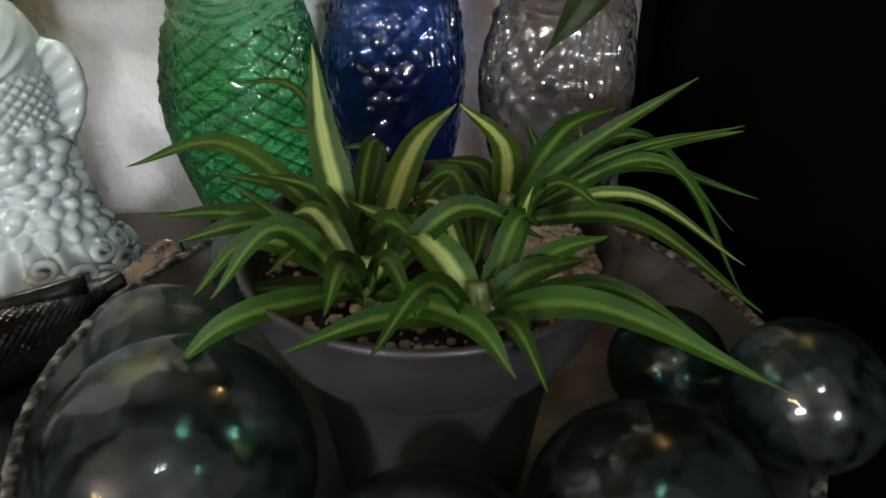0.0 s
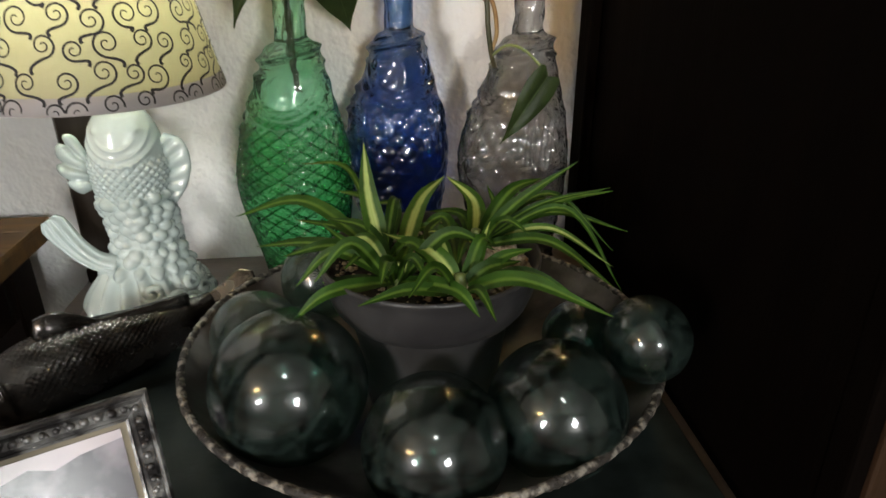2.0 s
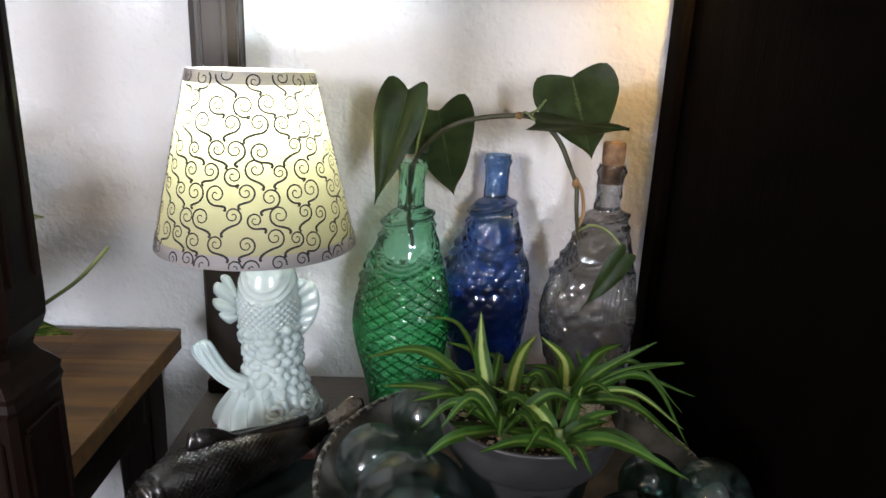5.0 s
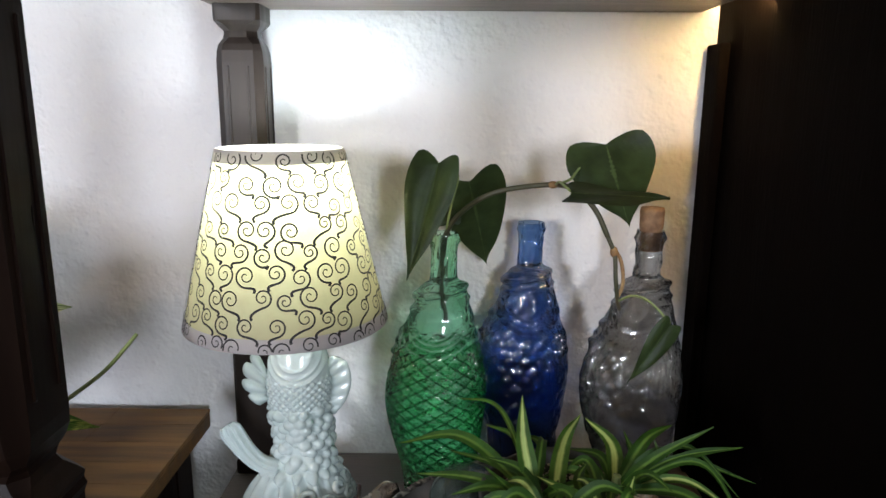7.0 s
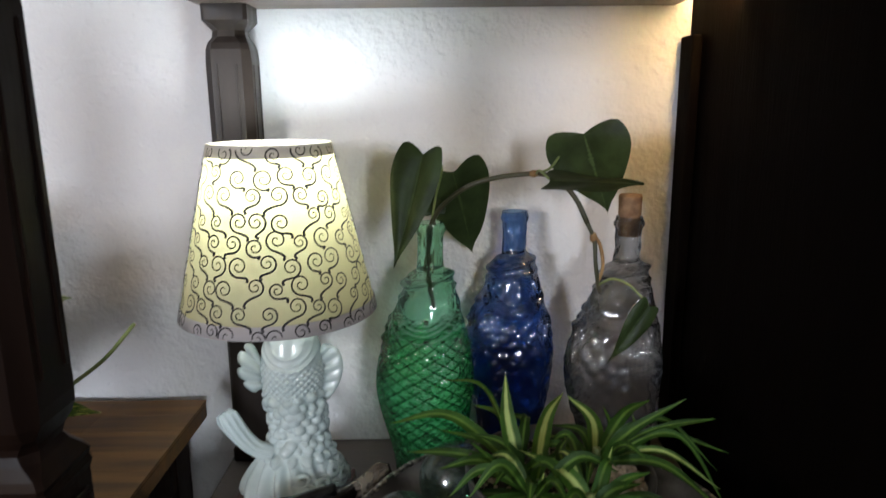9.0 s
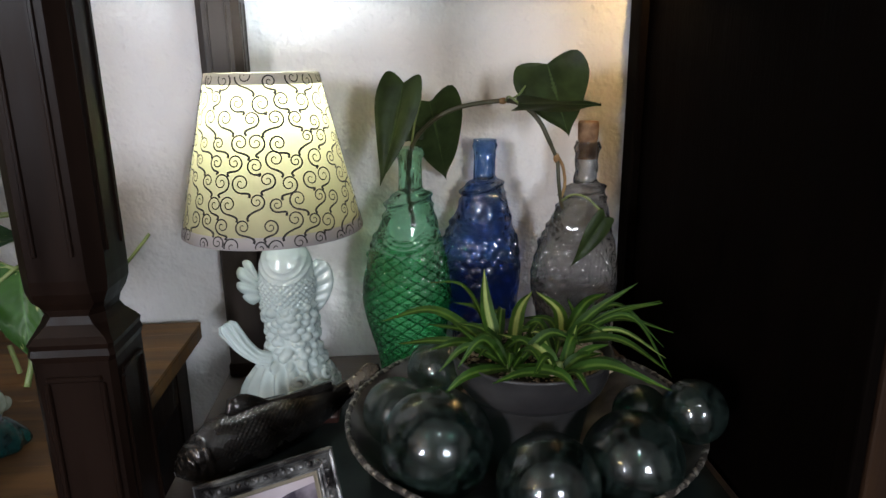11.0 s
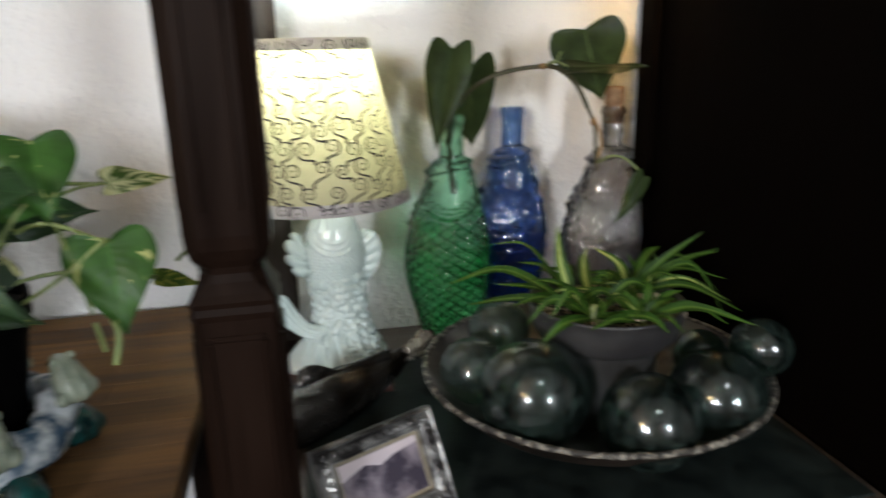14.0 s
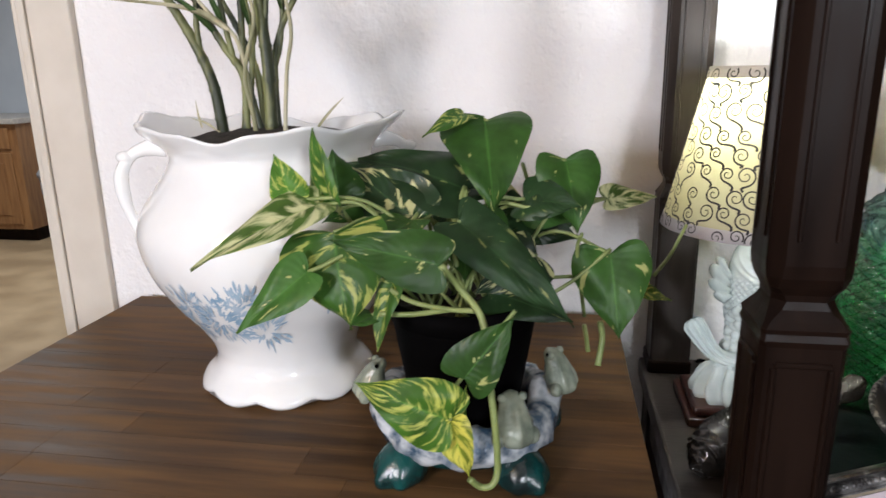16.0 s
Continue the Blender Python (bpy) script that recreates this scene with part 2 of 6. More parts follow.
def leaf_material(name, green, pale, centre, edge, blotch, rough=0.5, streak=(2, 18, 1), spec=0.25, blend=0.06):
    """A leaf with a pale stripe (UV u from 0.5) or pale blotches, darker veins and a waxy gloss; some light shines through."""
    m = material(name, green, rough, second=tuple(c * 0.6 for c in green), scale=40, random_tone=0.3, bump_scale=0.0004, bump_size=300, spec=spec)
    nt, b = m.node_tree, m.node_tree.nodes["Principled BSDF"]
    uv, sp, mt = nt.nodes.new("ShaderNodeUVMap"), nt.nodes.new("ShaderNodeSeparateXYZ"), nt.nodes.new("ShaderNodeMath")
    oi, ad = nt.nodes.new("ShaderNodeObjectInfo"), nt.nodes.new("ShaderNodeVectorMath")
    nt.links.new(uv.outputs[0], sp.inputs[0])
    mt.operation = "SUBTRACT"
    mt.inputs[1].default_value = 0.5
    nt.links.new(sp.outputs[0], mt.inputs[0])
    ab = nt.nodes.new("ShaderNodeMath")
    ab.operation = "ABSOLUTE"
    nt.links.new(mt.outputs[0], ab.inputs[0])
    mp, ns = nt.nodes.new("ShaderNodeMapping"), nt.nodes.new("ShaderNodeTexNoise")
    mp.inputs["Scale"].default_value = streak
    if blotch:  # streaks slant out from the midrib along the side veins, each half with its own
        lean, half, cx = nt.nodes.new("ShaderNodeMath"), nt.nodes.new("ShaderNodeMath"), nt.nodes.new("ShaderNodeCombineXYZ")
        lean.operation, half.operation = "MULTIPLY_ADD", "GREATER_THAN"
        lean.inputs[1].default_value, half.inputs[1].default_value = -0.75, 0.5
        nt.links.new(ab.outputs[0], lean.inputs[0]), nt.links.new(sp.outputs[1], lean.inputs[2])
        nt.links.new(sp.outputs[0], half.inputs[0])
        nt.links.new(ab.outputs[0], cx.inputs[0]), nt.links.new(lean.outputs[0], cx.inputs[1]), nt.links.new(half.outputs[0], cx.inputs[2])
        nt.links.new(cx.outputs[0], ad.inputs[0])
        wave, bp = nt.nodes.new("ShaderNodeMath"), nt.nodes.new("ShaderNodeBump")
        wave.operation = "SINE"
        turns = nt.nodes.new("ShaderNodeMath")
        turns.operation = "MULTIPLY"
        turns.inputs[1].default_value = 62.0
        nt.links.new(lean.outputs[0], turns.inputs[0]), nt.links.new(turns.outputs[0], wave.inputs[0])
        bp.inputs["Strength"].default_value, bp.inputs["Distance"].default_value = 0.4, 0.00022
        nt.links.new(wave.outputs[0], bp.inputs["Height"])
        nt.links.new(bp.outputs[0], b.inputs["Normal"])
    else:
        nt.links.new(uv.outputs[0], ad.inputs[0])
    sc = nt.nodes.new("ShaderNodeVectorMath")
    sc.operation = "SCALE"
    sc.inputs["Scale"].default_value = 7.0
    nt.links.new(oi.outputs["Random"], sc.inputs[0])
    nt.links.new(sc.outputs[0], ad.inputs[1])
    nt.links.new(ad.outputs[0], mp.inputs[0])
    nt.links.new(mp.outputs[0], ns.inputs["Vector"])
    ns.inputs["Scale"].default_value, ns.inputs["Detail"].default_value, ns.inputs["Distortion"].default_value = 1.0, 5, 0.35 if blotch else 0.0
    wob = nt.nodes.new("ShaderNodeMath")
    wob.operation = "MULTIPLY_ADD"
    nt.links.new(ns.outputs[0], wob.inputs[0])
    ramp = nt.nodes.new("ShaderNodeMapRange")
    ramp.clamp = True
    if blotch:
        nt.links.new(ns.outputs[0], ramp.inputs[0])
        ramp.inputs["From Min"].default_value, ramp.inputs["From Max"].default_value = blotch, blotch + blend
    else:
        wob.inputs[1].default_value = 0.12
        nt.links.new(ab.outputs[0], wob.inputs[2])
        nt.links.new(wob.outputs[0], ramp.inputs[0])
        ramp.inputs["From Min"].default_value, ramp.inputs["From Max"].default_value = edge + 0.06, centre + 0.06
    mx = nt.nodes.new("ShaderNodeMix")
    mx.data_type = "RGBA"
    nt.links.new(ramp.outputs[0], mx.inputs[0])
    base = b.inputs["Base Color"].links[0].from_socket
    nt.links.new(base, mx.inputs[6])
    mx.inputs[7].default_value = (*pale, 1)
    vein, vm = nt.nodes.new("ShaderNodeMapRange"), nt.nodes.new("ShaderNodeMix")
    vein.inputs["From Min"].default_value, vein.inputs["From Max"].default_value = 0.0, 0.025
    vein.inputs["To Min"].default_value, vein.inputs["To Max"].default_value = 0.35, 0.0
    nt.links.new(ab.outputs[0], vein.inputs[0])
    vm.data_type = "RGBA"
    nt.links.new(vein.outputs[0], vm.inputs[0])
    nt.links.new(mx.outputs[2], vm.inputs[6])
    vm.inputs[7].default_value = (*(min(1, c * 2.2) for c in green), 1)
    nt.links.new(vm.outputs[2], b.inputs["Base Color"])
    tl, ms = nt.nodes.new("ShaderNodeBsdfTranslucent"), nt.nodes.new("ShaderNodeMixShader")
    nt.links.new(vm.outputs[2], tl.inputs[0])
    ms.inputs[0].default_value = 0.28
    nt.links.new(b.outputs[0], ms.inputs[1]), nt.links.new(tl.outputs[0], ms.inputs[2])
    nt.links.new(ms.outputs[0], nt.nodes["Material Output"].inputs[0])
    return m


PLASTER = material("wall_plaster", (0.82, 0.80, 0.79), 0.85, second=(0.76, 0.74, 0.74), scale=3, bump_scale=0.0036, bump_size=95, bump_detail=1.5)
# Ceiling out of view, greyed to cut bounced light and dim the floats' reflections
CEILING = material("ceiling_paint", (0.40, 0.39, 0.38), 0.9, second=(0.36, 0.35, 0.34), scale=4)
TRIM = material("trim_paint", (0.64, 0.58, 0.50), 0.5, second=(0.58, 0.52, 0.44), scale=10)
# Tone of the unseen walls, chosen for bounced light and reflections in the floats
FAR_PAINT = material("unseen_wall_taupe", (0.30, 0.28, 0.265), 0.9, second=(0.26, 0.24, 0.225), scale=3)
# Room floor out of view, made dark to keep light out of the reflections
DARK_FLOOR = material("unseen_dark_floor", (0.06, 0.038, 0.024), 0.5, second=(0.035, 0.022, 0.014), scale=4, stretch=(1, 8, 1))
FLOOR = material("floor_tile", (0.50, 0.36, 0.22), 0.4, second=(0.36, 0.25, 0.15), scale=5, rough_var=0.1)
DARK_WOOD = material("dark_stained_wood", (0.0125, 0.0062, 0.0041), 0.36, second=(0.0064, 0.0033, 0.0024), spec=0.08, scale=6, stretch=(8, 8, 0.8), bump_scale=0.00012, bump_size=30, rough_var=0.1)
# Lighter copy of the dark wood: lamplight on the back post put into its colour
LAMPLIT_WOOD = material("lamplit_dark_wood", (0.034, 0.025, 0.021), 0.42, second=(0.018, 0.013, 0.010), spec=0.3, scale=6, stretch=(8, 8, 0.8), bump_scale=0.00012, bump_size=30, rough_var=0.1)
SHELF_WOOD = material("shelf_wood", (0.16, 0.12, 0.10), 0.45, second=(0.09, 0.065, 0.05), scale=6, stretch=(0.8, 9, 9), bump_scale=0.0005, bump_size=30)
# Near-black: the deep shade on this dark brown wood is put into its colour
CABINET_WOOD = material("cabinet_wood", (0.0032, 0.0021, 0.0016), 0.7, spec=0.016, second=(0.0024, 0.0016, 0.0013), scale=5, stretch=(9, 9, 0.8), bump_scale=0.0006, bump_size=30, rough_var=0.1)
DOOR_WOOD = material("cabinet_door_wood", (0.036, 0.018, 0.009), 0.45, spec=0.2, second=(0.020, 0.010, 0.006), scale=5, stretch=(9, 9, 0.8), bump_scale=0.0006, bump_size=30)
BROWN_WOOD = material("brown_table_wood", (0.160, 0.086, 0.036), 0.52, spec=0.10, second=(0.068, 0.037, 0.018), scale=4.0, detail=9, stretch=(1.2, 12, 8), bump_scale=0.0002, bump_size=26, rough_var=0.12, random_tone=0.22)
GREY_WOOD = material("brown_grey_table_wood", (0.072, 0.055, 0.045), 0.45, second=(0.040, 0.030, 0.025), scale=4, stretch=(1, 10, 10), bump_scale=0.0005, bump_size=28, rough_var=0.12)
# Mottled green, with the shade right of the bowl put into its darkness
SLATE = material("mottled_green_top", (0.019, 0.026, 0.024), 0.45, spec=0.14, second=(0.006, 0.008, 0.008), scale=22, detail=9, bump_scale=0.0006, bump_size=60, rough_var=0.15)
BRONZE = material("aged_bronze", (0.060, 0.040, 0.030), 0.42, 0.55, second=(0.022, 0.017, 0.014), scale=22, bump_scale=0.0012, bump_size=70, rough_var=0.15)
BOWL_IN = material("bowl_inside_glaze", (0.15, 0.138, 0.13), 0.45, second=(0.022, 0.018, 0.016), scale=18, detail=8, lo=0.46, hi=0.72, rough_var=0.15, bump_scale=0.0006, bump_size=60)
CRUST = material("crusted_rim", (0.28, 0.25, 0.21), 0.65, second=(0.030, 0.024, 0.020), scale=120, detail=5, lo=0.48, hi=0.62, bump_scale=0.003, bump_size=200)
FISH_METAL = material("dark_fish_metal", (0.075, 0.071, 0.068), 0.22, 0.7, second=(0.020, 0.015, 0.012), scale=30, detail=8, lo=0.35, hi=0.70, rough_var=0.10, bump_scale=0.0005, bump_size=110)
# tail fin metal, lighter and warmer than the body's
TAIL_METAL = material("lighter_tail_metal", (0.28, 0.25, 0.21), 0.2, 0.8, second=(0.10, 0.08, 0.07), scale=30, rough_var=0.12, bump_scale=0.001, bump_size=120)
CERAMIC = material("celadon_ceramic", (0.55, 0.615, 0.595), 0.22, second=(0.42, 0.49, 0.47), scale=14, coat=0.45, bump_scale=0.0004, bump_size=60)
IRONSTONE = material("white_ironstone", (0.86, 0.86, 0.85), 0.14, second=(0.81, 0.81, 0.81), scale=9, coat=0.6)
BLUE_TRANSFER = material("blue_transfer", (0.24, 0.38, 0.52), 0.25, second=(0.45, 0.56, 0.66), scale=60)
PRINT = material("black_print", (0.018, 0.014, 0.016), 0.7)
BRASS = material("brass", (0.5, 0.36, 0.16), 0.3, 1.0)
PLINTH = material("plinth_wood", (0.075, 0.025, 0.018), 0.3, second=(0.04, 0.014, 0.010), scale=8, stretch=(1, 8, 8))
POT_GREY = material("grey_plastic_pot", (0.052, 0.050, 0.049), 0.42, second=(0.026, 0.024, 0.025), scale=12, rough_var=0.1, bump_scale=0.0004, bump_size=120)
POT_BLACK = material("black_plastic_pot", (0.0020, 0.0018, 0.0020), 0.65, second=(0.0012, 0.0012, 0.0012), scale=12, spec=0.02)
SOIL = material("potting_soil", (0.030, 0.021, 0.015), 0.95, second=(0.012, 0.009, 0.007), scale=90, bump_scale=0.004, bump_size=140)
PERLITE = material("pale_pebble", (0.62, 0.52, 0.42), 0.85, second=(0.30, 0.20, 0.12), scale=60, random_tone=0.3)
CORK = material("cork", (0.36, 0.20, 0.10), 0.85, second=(0.20, 0.10, 0.05), scale=90, bump_scale=0.001, bump_size=220)
STEM = material("green_stem", (0.26, 0.31, 0.11), 0.45, second=(0.15, 0.20, 0.06), scale=40)
VINE_STEM = material("vine_stem", (0.075, 0.060, 0.030), 0.5, second=(0.045, 0.045, 0.018), scale=50)
DRY = material("dry_husk", (0.42, 0.26, 0.11), 0.7, second=(0.25, 0.13, 0.05), scale=60)
CANE = material("palm_cane", (0.19, 0.20, 0.080), 0.5, second=(0.022, 0.030, 0.012), scale=55, stretch=(1, 1, 0.14), lo=0.44, hi=0.60)
SHEATH = material("dry_sheath", (0.50, 0.46, 0.32), 0.7, second=(0.20, 0.20, 0.10), scale=50, stretch=(1, 1, 0.2))
PALM_LEAF = leaf_material("palm_leaf", (0.05, 0.10, 0.03), (0.1, 0.15, 0.05), 0.02, 0.06, 0)
SPIDER = leaf_material("spider_leaf", (0.034, 0.090, 0.011), (0.118, 0.205, 0.032), 0.03, 0.18, 0)
SPIDER_PALE = leaf_material("spider_leaf_pale", (0.052, 0.120, 0.014), (0.42, 0.50, 0.15), 0.10, 0.24, 0)
POTHOS = leaf_material("pothos_leaf", (0.056, 0.150, 0.028), (0.50, 0.52, 0.20), 0, 0, 0.64, 0.40, (4.5, 6.5, 1), 0.3, 0.04)
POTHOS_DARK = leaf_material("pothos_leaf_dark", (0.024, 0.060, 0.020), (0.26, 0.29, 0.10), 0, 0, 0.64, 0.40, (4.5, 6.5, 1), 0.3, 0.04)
POTHOS_SPLASH = leaf_material("pothos_leaf_splashed", (0.022, 0.056, 0.019), (0.55, 0.54, 0.26), 0, 0, 0.535, 0.40, (3, 7, 1), 0.3, 0.05)
POTHOS_PALE = leaf_material("pothos_leaf_pale", (0.055, 0.150, 0.022), (0.42, 0.46, 0.12), 0, 0, 0.53, 0.42, (4, 10, 1), 0.3, 0.08)
POTHOS_CREAM = leaf_material("pothos_leaf_cream", (0.10, 0.19, 0.035), (0.66, 0.66, 0.36), 0, 0, 0.44, 0.42, (3, 7, 1), 0.3, 0.14)
POTHOS_YELLOW = leaf_material("pothos_leaf_yellow", (0.075, 0.20, 0.020), (0.56, 0.60, 0.13), 0, 0, 0.50, 0.42, (4, 13, 1), 0.3, 0.12)
POTHOS_GOLD = leaf_material("pothos_leaf_gold", (0.28, 0.38, 0.04), (0.70, 0.66, 0.12), 0, 0, 0.42, 0.42, (4, 9, 1), 0.3, 0.12)
PHILO = leaf_material("philodendron_leaf", (0.044, 0.066, 0.022), (0.07, 0.10, 0.035), 0.005, 0.02, 0, 0.42)
FROG = material("frog_glaze", (0.33, 0.36, 0.28), 0.24, second=(0.13, 0.16, 0.125), scale=45, coat=0.4, bump_scale=0.0012, bump_size=150)
TEAL = material("teal_glaze", (0.006, 0.070, 0.066), 0.22, second=(0.004, 0.012, 0.013), scale=32, coat=0.15, bump_scale=0.002, bump_size=90)
GREY_GLAZE = material("blue_grey_glaze", (0.60, 0.63, 0.66), 0.25, second=(0.04, 0.08, 0.13), scale=38, detail=8, lo=0.40, hi=0.60, coat=0.12, bump_scale=0.002, bump_size=90)
SILVER = material("antique_silver", (0.40, 0.39, 0.38), 0.38, 0.6, second=(0.05, 0.045, 0.045), scale=45, detail=7, lo=0.4, hi=0.62, bump_scale=0.0016, bump_size=90)
MATBOARD = material("tan_mat", (0.30, 0.25, 0.18), 0.8)
PHOTO = material("faded_photo", (0.30, 0.25, 0.29), 0.25, second=(0.05, 0.04, 0.06), scale=38, detail=9, lo=0.40, hi=0.66)
PHOTO_SKY = material("photo_sky", (0.68, 0.58, 0.60), 0.25, second=(0.56, 0.47, 0.51), scale=14)
GREEN_GLASS = glass("green_glass", (0.66, 0.985, 0.80), 0.002, (0.3, 0.7, 0.45), clear=0.26, ior=1.38, gloss_rough=0.04, soft=0.2, smudge=0.004, base=0.12, rim=0.55, relief=0.0010, relief_size=40)
GREEN_RIB = glass("green_glass_rib", (0.46, 0.86, 0.64), clear=0.3, ior=1.5, soft=0.3, base=0.12, rim=0.6)
BLUE_GLASS = glass("blue_glass", (0.29, 0.46, 0.72), 0.002, (0.3, 0.45, 0.75), clear=0.26, ior=1.38, gloss_rough=0.05, soft=0.2, smudge=0.004, base=0.12, rim=0.55, relief=0.0014, relief_size=44)
CLEAR_GLASS = glass("clear_glass", (0.70, 0.712, 0.725), 0.002, (0.75, 0.75, 0.78), clear=0.26, ior=1.42, gloss_rough=0.06, soft=0.14, smudge=0.004, base=0.15, rim=0.6, relief=0.0018, relief_size=48)
FLOAT_GLASS = glass("smoky_float_glass", (0.24, 0.37, 0.33), 0.003, (0.28, 0.42, 0.37), clear=0.9, gloss_rough=0.035, ior=1.3, soft=0.32, smudge=0.056, base=0.10, rim=0.40, relief=0.0007, relief_size=55)
FLOAT_INNER = glass("float_inner_wall", (0.82, 0.88, 0.86), clear=1.0, gloss_rough=0.03, base=0.035, rim=0.15, relief=0.0012, relief_size=40)
FLOAT_GREEN = glass("green_float_glass", (0.50, 0.63, 0.57), 0.02, (0.38, 0.48, 0.44), clear=0.9, gloss_rough=0.03, ior=1.3, soft=0.4, smudge=0.07, base=0.10, rim=0.45, relief=0.0007, relief_size=55)
OAK = material("honey_oak", (0.34, 0.17, 0.07), 0.4, second=(0.24, 0.11, 0.045), scale=5, stretch=(8, 8, 1))
KITCHEN_WALL = material("kitchen_wall", (0.62, 0.66, 0.72), 0.8, second=(0.57, 0.61, 0.67), scale=4)
COUNTER = material("counter_top", (0.55, 0.5, 0.45), 0.35, second=(0.4, 0.36, 0.33), scale=60)
BIN = material("grey_plastic", (0.35, 0.36, 0.4), 0.5)
BULB = glow("bulb_glass", (0.80, 0.91, 1.0), BULB_W)
WARM_BULB = glow("warm_bulb", (1.0, 0.60, 0.26), 130)
COOL_DIFFUSER = glow("cool_diffuser", (0.84, 0.91, 1.0), 50)
FIXTURE = material("white_metal", (0.7, 0.7, 0.68), 0.4)


def shade_material(name, colour, tint):
    """Cream lampshade cloth that light shines through."""
    m = material(name, colour, 0.9, second=tuple(c * 0.95 for c in colour), scale=120, bump_scale=0.0003, bump_size=900)
    nt, b = m.node_tree, m.node_tree.nodes["Principled BSDF"]
    tl, ms = nt.nodes.new("ShaderNodeBsdfTranslucent"), nt.nodes.new("ShaderNodeMixShader")
    tl.inputs[0].default_value = (tint[0], tint[1], tint[2], 1)
    ms.inputs[0].default_value = 0.25
    nt.links.new(b.outputs[0], ms.inputs[1]), nt.links.new(tl.outputs[0], ms.inputs[2])
    nt.links.new(ms.outputs[0], nt.nodes["Material Output"].inputs[0])
    return m


SHADE = shade_material("shade_cloth", (0.33, 0.30, 0.21), (0.88, 0.76, 0.38))
SHADE_TRIM = shade_material("shade_trim_cloth", (0.45, 0.41, 0.41), (0.36, 0.33, 0.33))

# ---- the room ----
PENDANT = (-1.50, -1.40, 1.72)
WALL_Y, TABLE_Z, LEFT_Z, SHELF_Z = 0.616, 0.722, 0.800, 1.360
S = "structure"
solid("floor", block(-6, 2.4, -3.1, WALL_Y + 0.06, -0.1, 0), DARK_FLOOR, "unseen room floor, kept dark for the float reflections", "floor", kind=S)
solid("floor_2", block(-6, 2.4, WALL_Y + 0.06, 4.7, -0.1, 0), FLOOR, "tan tiled floor of the kitchen beyond", "floor", kind=S)
solid("ceiling", block(-6, 2.4, -3.1, 4.7, 2.45, 2.55), CEILING, "unseen ceiling, greyed to cut bounced light", "ceiling", kind=S)
solid("wall_north", block(-1.365, 2.4, WALL_Y, WALL_Y + 0.12, 0, 2.45), PLASTER, "white orange-peel textured plaster wall", "wall", kind=S)
solid("wall_north_2", block(-6, -2.5, WALL_Y, WALL_Y + 0.12, 0, 2.45), PLASTER, "white textured plaster wall beyond the doorway", "wall", kind=S)
solid("wall_lintel", block(-2.5, -1.365, WALL_Y, WALL_Y + 0.12, 2.08, 2.45), PLASTER, "white plaster wall over the doorway", "wall", kind=S)
solid("wall_east", block(2.3, 2.4, -3.0, WALL_Y, 0, 2.45), FAR_PAINT, "unseen taupe wall, toned to set the bounced light", "wall", kind=S)
solid("wall_west", block(-6, -5.9, -3.0, 4.6, 0, 2.45), FAR_PAINT, "unseen taupe wall, toned to set the bounced light", "wall", kind=S)
solid("wall_kitchen_north", block(-5.9, -1.2, 4.55, 4.65, 0, 2.45), KITCHEN_WALL, "pale blue-grey kitchen wall", "wall", kind=S)
solid("wall_kitchen_east", block(-1.3, -1.2, WALL_Y + 0.12, 4.55, 0, 2.45), KITCHEN_WALL, "pale blue-grey kitchen wall", "wall", kind=S)
for n, (a, b, c, d) in enumerate(((-6, -2.42, 0, 2.45), (-2.42, -1.88, 0, 1.28), (-2.42, -1.88, 1.92, 2.45), (-1.88, 0.55, 0, 2.45), (0.55, 0.95, 0, 1.2), (0.55, 0.95, 1.8, 2.45), (0.95, 2.4, 0, 2.45))):
    solid("wall_south_%d" % (n + 1), block(a, b, -3.14, -3.04, c, d), FAR_PAINT, "unseen taupe wall with windows, toned to set the bounced light", "wall", kind=S)
solid("trim", block(-1.475, -1.365, WALL_Y - 0.014, WALL_Y + 0.12, 0, 2.08, 0.003), TRIM, "beige painted door casing", "trim", kind=S)
solid("trim_3", block(-1.462, -1.446, WALL_Y - 0.021, WALL_Y - 0.0142, 0, 2.08, 0.003), TRIM, "raised bead of the door casing", "trim", kind=S)
solid("trim_2", block(-2.6, -2.5, WALL_Y - 0.014, WALL_Y + 0.134, 0, 2.08, 0.003), TRIM, "beige painted door casing", "trim", kind=S)

# kitchen seen through the doorway
cabinet = thing("kitchen_cabinet", (-5.1, 3.95, 0), "honey oak kitchen base cabinet beyond the doorway", "cabinet")
part("body", block(-5.88, -4.4, 3.84, 4.5, 0.10, 0.88), OAK, cabinet, smooth=False)
part("kick_board", block(-5.88, -4.42, 3.9, 4.45, 0, 0.10), DARK_WOOD, cabinet, smooth=False)
part("worktop", block(-5.89, -4.38, 3.80, 4.54, 0.88, 0.92, 0.006), COUNTER, cabinet, smooth=False)
for i in range(3):
    x = -4.46 - 0.48 * i
    part("drawer_front", block(x - 0.42, x, 3.82, 3.84, 0.70, 0.85, 0.006), OAK, cabinet, smooth=False)
    d = part("cabinet_door", block(x - 0.42, x, 3.82, 3.84, 0.14, 0.67, 0.006), OAK, cabinet, smooth=False)
    part("raised_panel", block(x - 0.35, x - 0.07, 3.812, 3.82, 0.21, 0.60, 0.006), OAK, d, smooth=False)
waste = thing("waste_bin", (-4.12, 3.9, 0), "grey plastic bin beside the kitchen cabinet", "bin")
part("body", lathe(-4.12, 3.9, [(0.13, 0), (0.135, 0.02), (0.16, 0.5)], 24), BIN, waste)
part("lid", lathe(-4.12, 3.9, [(0.17, 0.5), (0.172, 0.53), (0.14, 0.57), (0.02, 0.59)], 24), BIN, waste)
